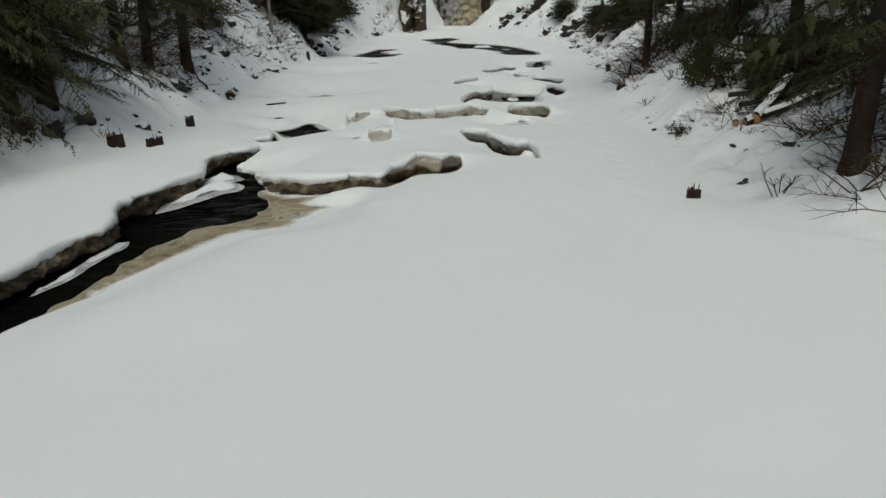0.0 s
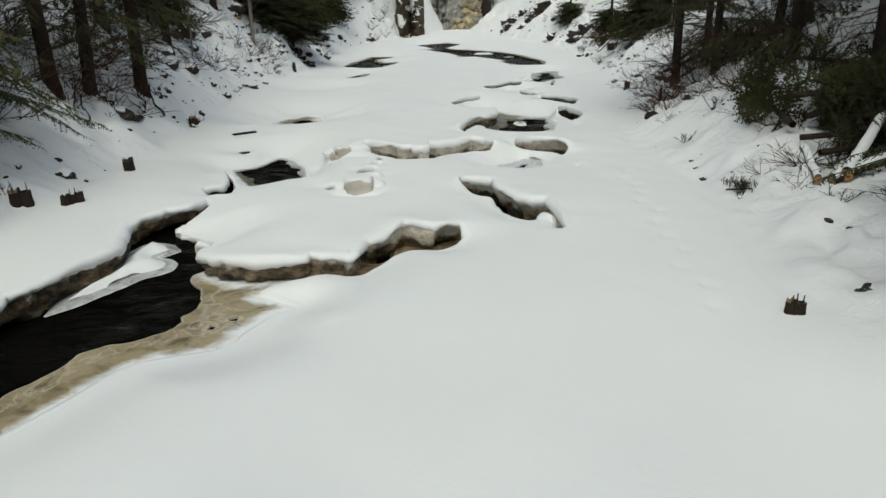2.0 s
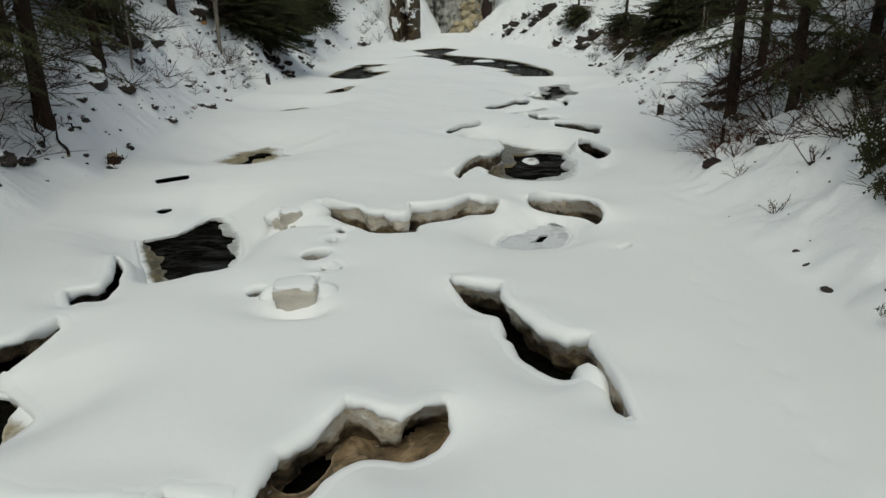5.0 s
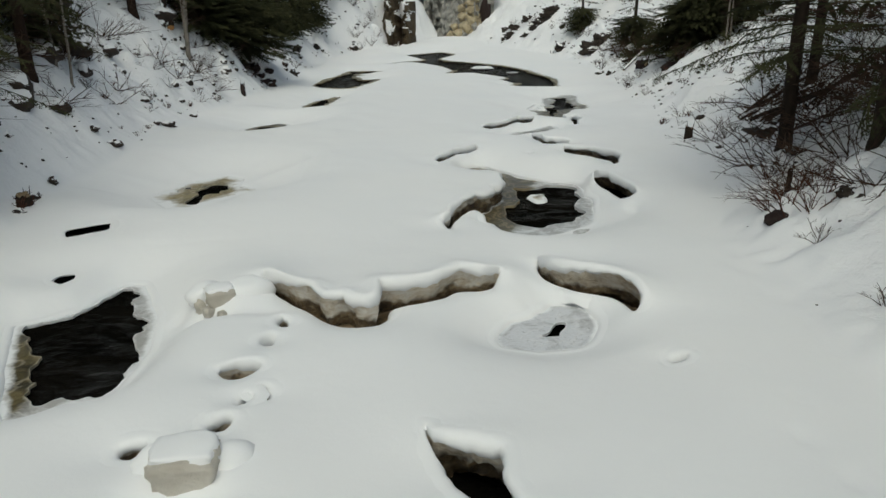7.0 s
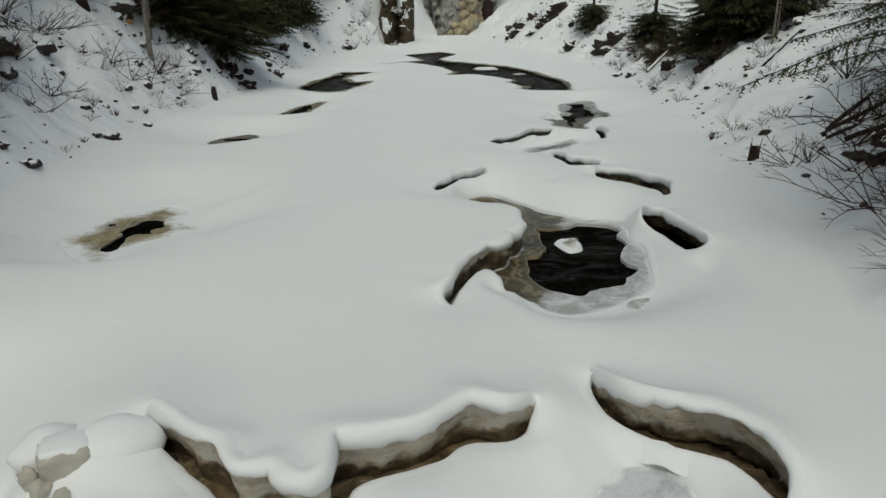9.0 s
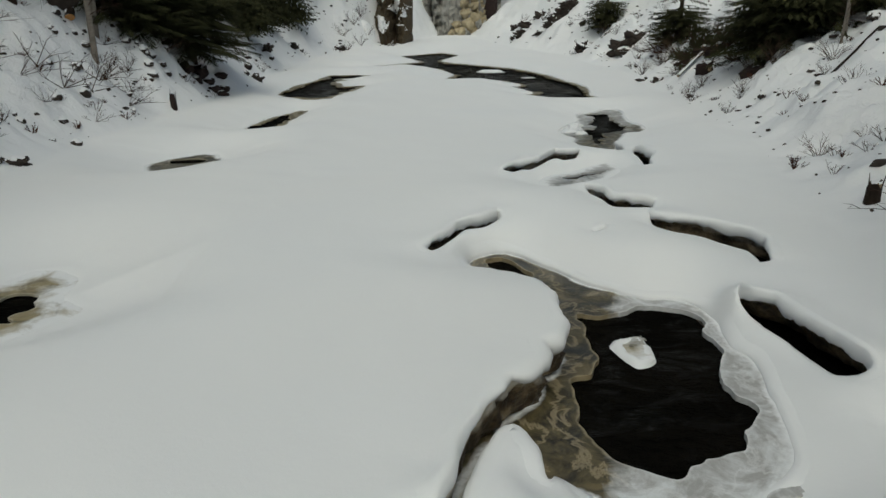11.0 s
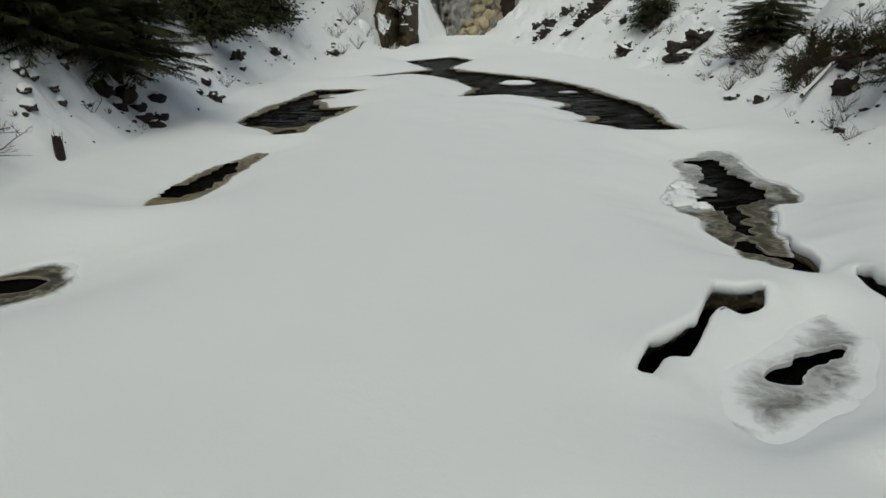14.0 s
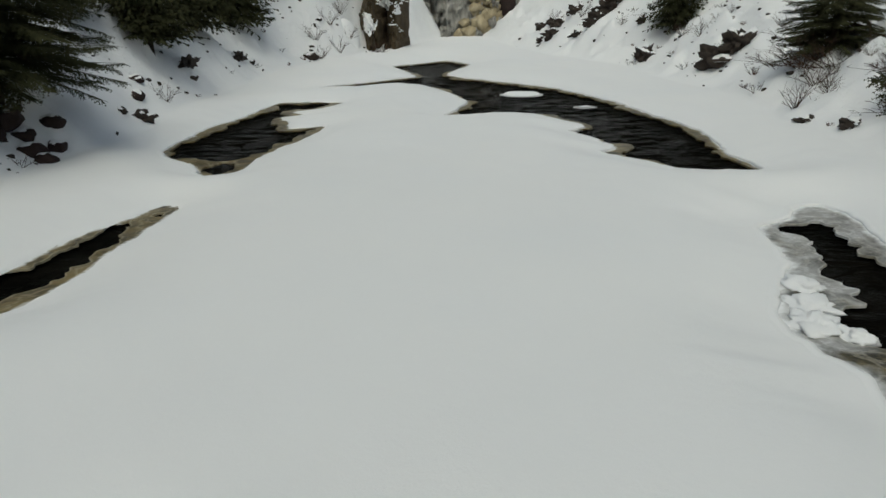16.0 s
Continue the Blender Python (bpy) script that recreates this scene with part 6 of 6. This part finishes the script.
for i in range(110):
    side = i % 2
    y = rng.uniform(9, 34)
    off = rng.uniform(1.6, 6.0)
    x = float(np.interp(y, BANK_Y, LEFT_X)) - off if side else float(np.interp(y, BANK_Y, RIGHT_X)) + off
    if not side and (y > 27 or off < 2.6):
        continue
    copy_at((BARE, SPRAWL)[i % 3 == 0], x, y, rng.uniform(.5, 1.2), rng.uniform(0, 360))
for i in range(120):
    y = rng.uniform(26, 60)
    off = rng.uniform(0.1, 5.0)
    side = i % 3 == 0
    x = float(np.interp(y, BANK_Y, LEFT_X)) - off if side else float(np.interp(y, BANK_Y, RIGHT_X)) + off
    copy_at((TUFT, THIN, TUFT, BARE)[i % 4], x, y, rng.uniform(.35, .8), rng.uniform(0, 360))
for x, y, s in ((-3.9, 61.6, .9), (-4.4, 62.4, 1.0), (-4.9, 61.2, .9), (-5.2, 63.0, 1.1), (-3.6, 63.2, .8), (-4.1, 64.0, 1.0), (-2.3, 63.2, .8), (-2.0, 63.1, .6), (-4.6, 60.4, .7), (7.4, 62.0, .8), (6.6, 64.4, .8), (8.3, 60.6, .8)):
    copy_at(BARE, x, y, s, rng.uniform(0, 360))
for i in range(22):
    copy_at(SPRAWL, rng.uniform(6.8, 8.8), rng.uniform(18.6, 25.6), rng.uniform(.8, 1.4), rng.uniform(0, 360), (rng.uniform(-20, 20), rng.uniform(-20, 20)), .15)
for i in range(16):
    copy_at(SPRAWL, -rng.uniform(6.9, 9.4), rng.uniform(15, 37), rng.uniform(.6, 1.2), rng.uniform(0, 360))
# snow-capped outcrop on the bank
for i, (x, y, s) in enumerate(((-8.6, 27.4, .4), (-9.0, 28.2, .5), (-8.8, 29.4, .4), (-9.4, 29.0, .5), (-8.3, 28.6, .26), (-9.7, 30.2, .5), (-8.5, 30.6, .3), (-7.6, 24.4, .3), (-8.0, 25.0, .4), (-7.3, 25.3, .22), (-8.6, 35.6, .35))):
    stone("rock", 500 + i, (x, y), (s * 1.2, s, s * .8), ROCK, "dark ledge rock under a thick snow cap", cap=0.35, cap_thick=0.09, turn=40 * i, rough=0.35, freq=1.3, sink=0.5)
for i, (x, y, s) in enumerate(((7.55, 60.2, .3), (7.95, 60.35, .4), (8.35, 60.5, .45), (8.8, 60.7, .5), (7.0, 60.9, .26), (6.1, 62.5, .36), (5.8, 63.6, .3), (9.0, 57.6, .3), (-6.9, 50.0, .3), (-6.6, 54.6, .3))):
    stone("rock", 540 + i, (x, y), (s * 1.6, s * .6, s * .7), ROCK, "dark rock breaking out of the steep snow", cap=0.6, cap_thick=0.08, turn=12 * i - 20, rough=0.75, freq=2.2, detail=4, sink=0.4, sharp=True)
# half-buried stones, all over the steep banks
for i in range(70):
    side = i % 2
    y = rng.uniform(14, 62)
    off = rng.uniform(0.3, 4.5)
    x = float(np.interp(y, BANK_Y, LEFT_X)) - off if side else float(np.interp(y, BANK_Y, RIGHT_X)) + off
    s = rng.uniform(.05, .15)
    if not side and y > 40:
        continue
    stone("rock", 200 + i, (x, y), (s * 1.3, s, s * .8), ROCK, DARK, cap=0.3, cap_thick=s * 0.5, turn=rng.uniform(0, 360), rough=0.5, detail=3, freq=1.3, sink=0.62)

for i in range(46):
    x, y, s = -rng.uniform(6.3, 8.6), rng.uniform(29.5, 39.0), rng.uniform(.05, .15)
    stone("rock", 600 + i, (x, y), (s * 1.3, s, s * .8), ROCK, "small snow-capped stone on the bank", cap=0.3, cap_thick=s * 0.5, turn=rng.uniform(0, 360), rough=0.4, detail=2, freq=1.4, sink=0.45)
for i in range(14):
    copy_at((TUFT, SPRAWL, THIN)[i % 3], -rng.uniform(6.4, 8.4), rng.uniform(30, 39), rng.uniform(.4, .8), rng.uniform(0, 360))
# small dark clods and bits of bark poking out of the bank snow
clods = Stock()
for i in range(1900):
    side = i % 2
    y = rng.uniform(10, 66) if i < 420 or i > 1300 else rng.uniform(14, 40)
    off = rng.uniform(0.0, 1.0) ** 0.7 * 5.0
    x = float(np.interp(y, BANK_Y, LEFT_X)) - off if side else float(np.interp(y, BANK_Y, RIGHT_X)) + off
    z, r = on_snow(x, y), rng.uniform(.02, .09) if i < 420 else rng.uniform(.008, .035) * (1 + max(y - 30, 0) / 20)
    base = len(clods.v)
    m = 7
    turn, squash = rng.uniform(0, 6.28), rng.uniform(.4, 1.0)
    for h_, f_ in ((-.6, 1.0), (.15, 1.0), (.5, .55)):
        for k in range(m):
            a = 6.2832 * k / m
            q = r * f_ * rng.uniform(.7, 1.25)
            ux, uy = math.cos(a) * q * 1.5, math.sin(a) * q * squash
            clods.v.append((x + ux * math.cos(turn) - uy * math.sin(turn), y + ux * math.sin(turn) + uy * math.cos(turn), z + h_ * r * rng.uniform(.7, 1.3)))
    for g in range(2):
        for k in range(m):
            a, b = base + g * m + k, base + g * m + (k + 1) % m
            clods.f.append((a, b, b + m, a + m))
    clods.f.append(tuple(base + 2 * m + k for k in range(m)))
put("litter", clods.v, clods.f, ROCK, None, "small dark clods and bark bits on the bank snow", "litter", "", "stuff", smooth=False)
# unseen trees behind the camera, added to shade the start of the river
for i in range(46):
    y = rng.uniform(-26, 5)
    x = rng.uniform(9, 20) * (1 if i % 2 else -1)
    copy_at((FAR_A, FAR_B, FAR_C)[i % 3], x, y, rng.uniform(.85, 1.15), rng.uniform(0, 360))
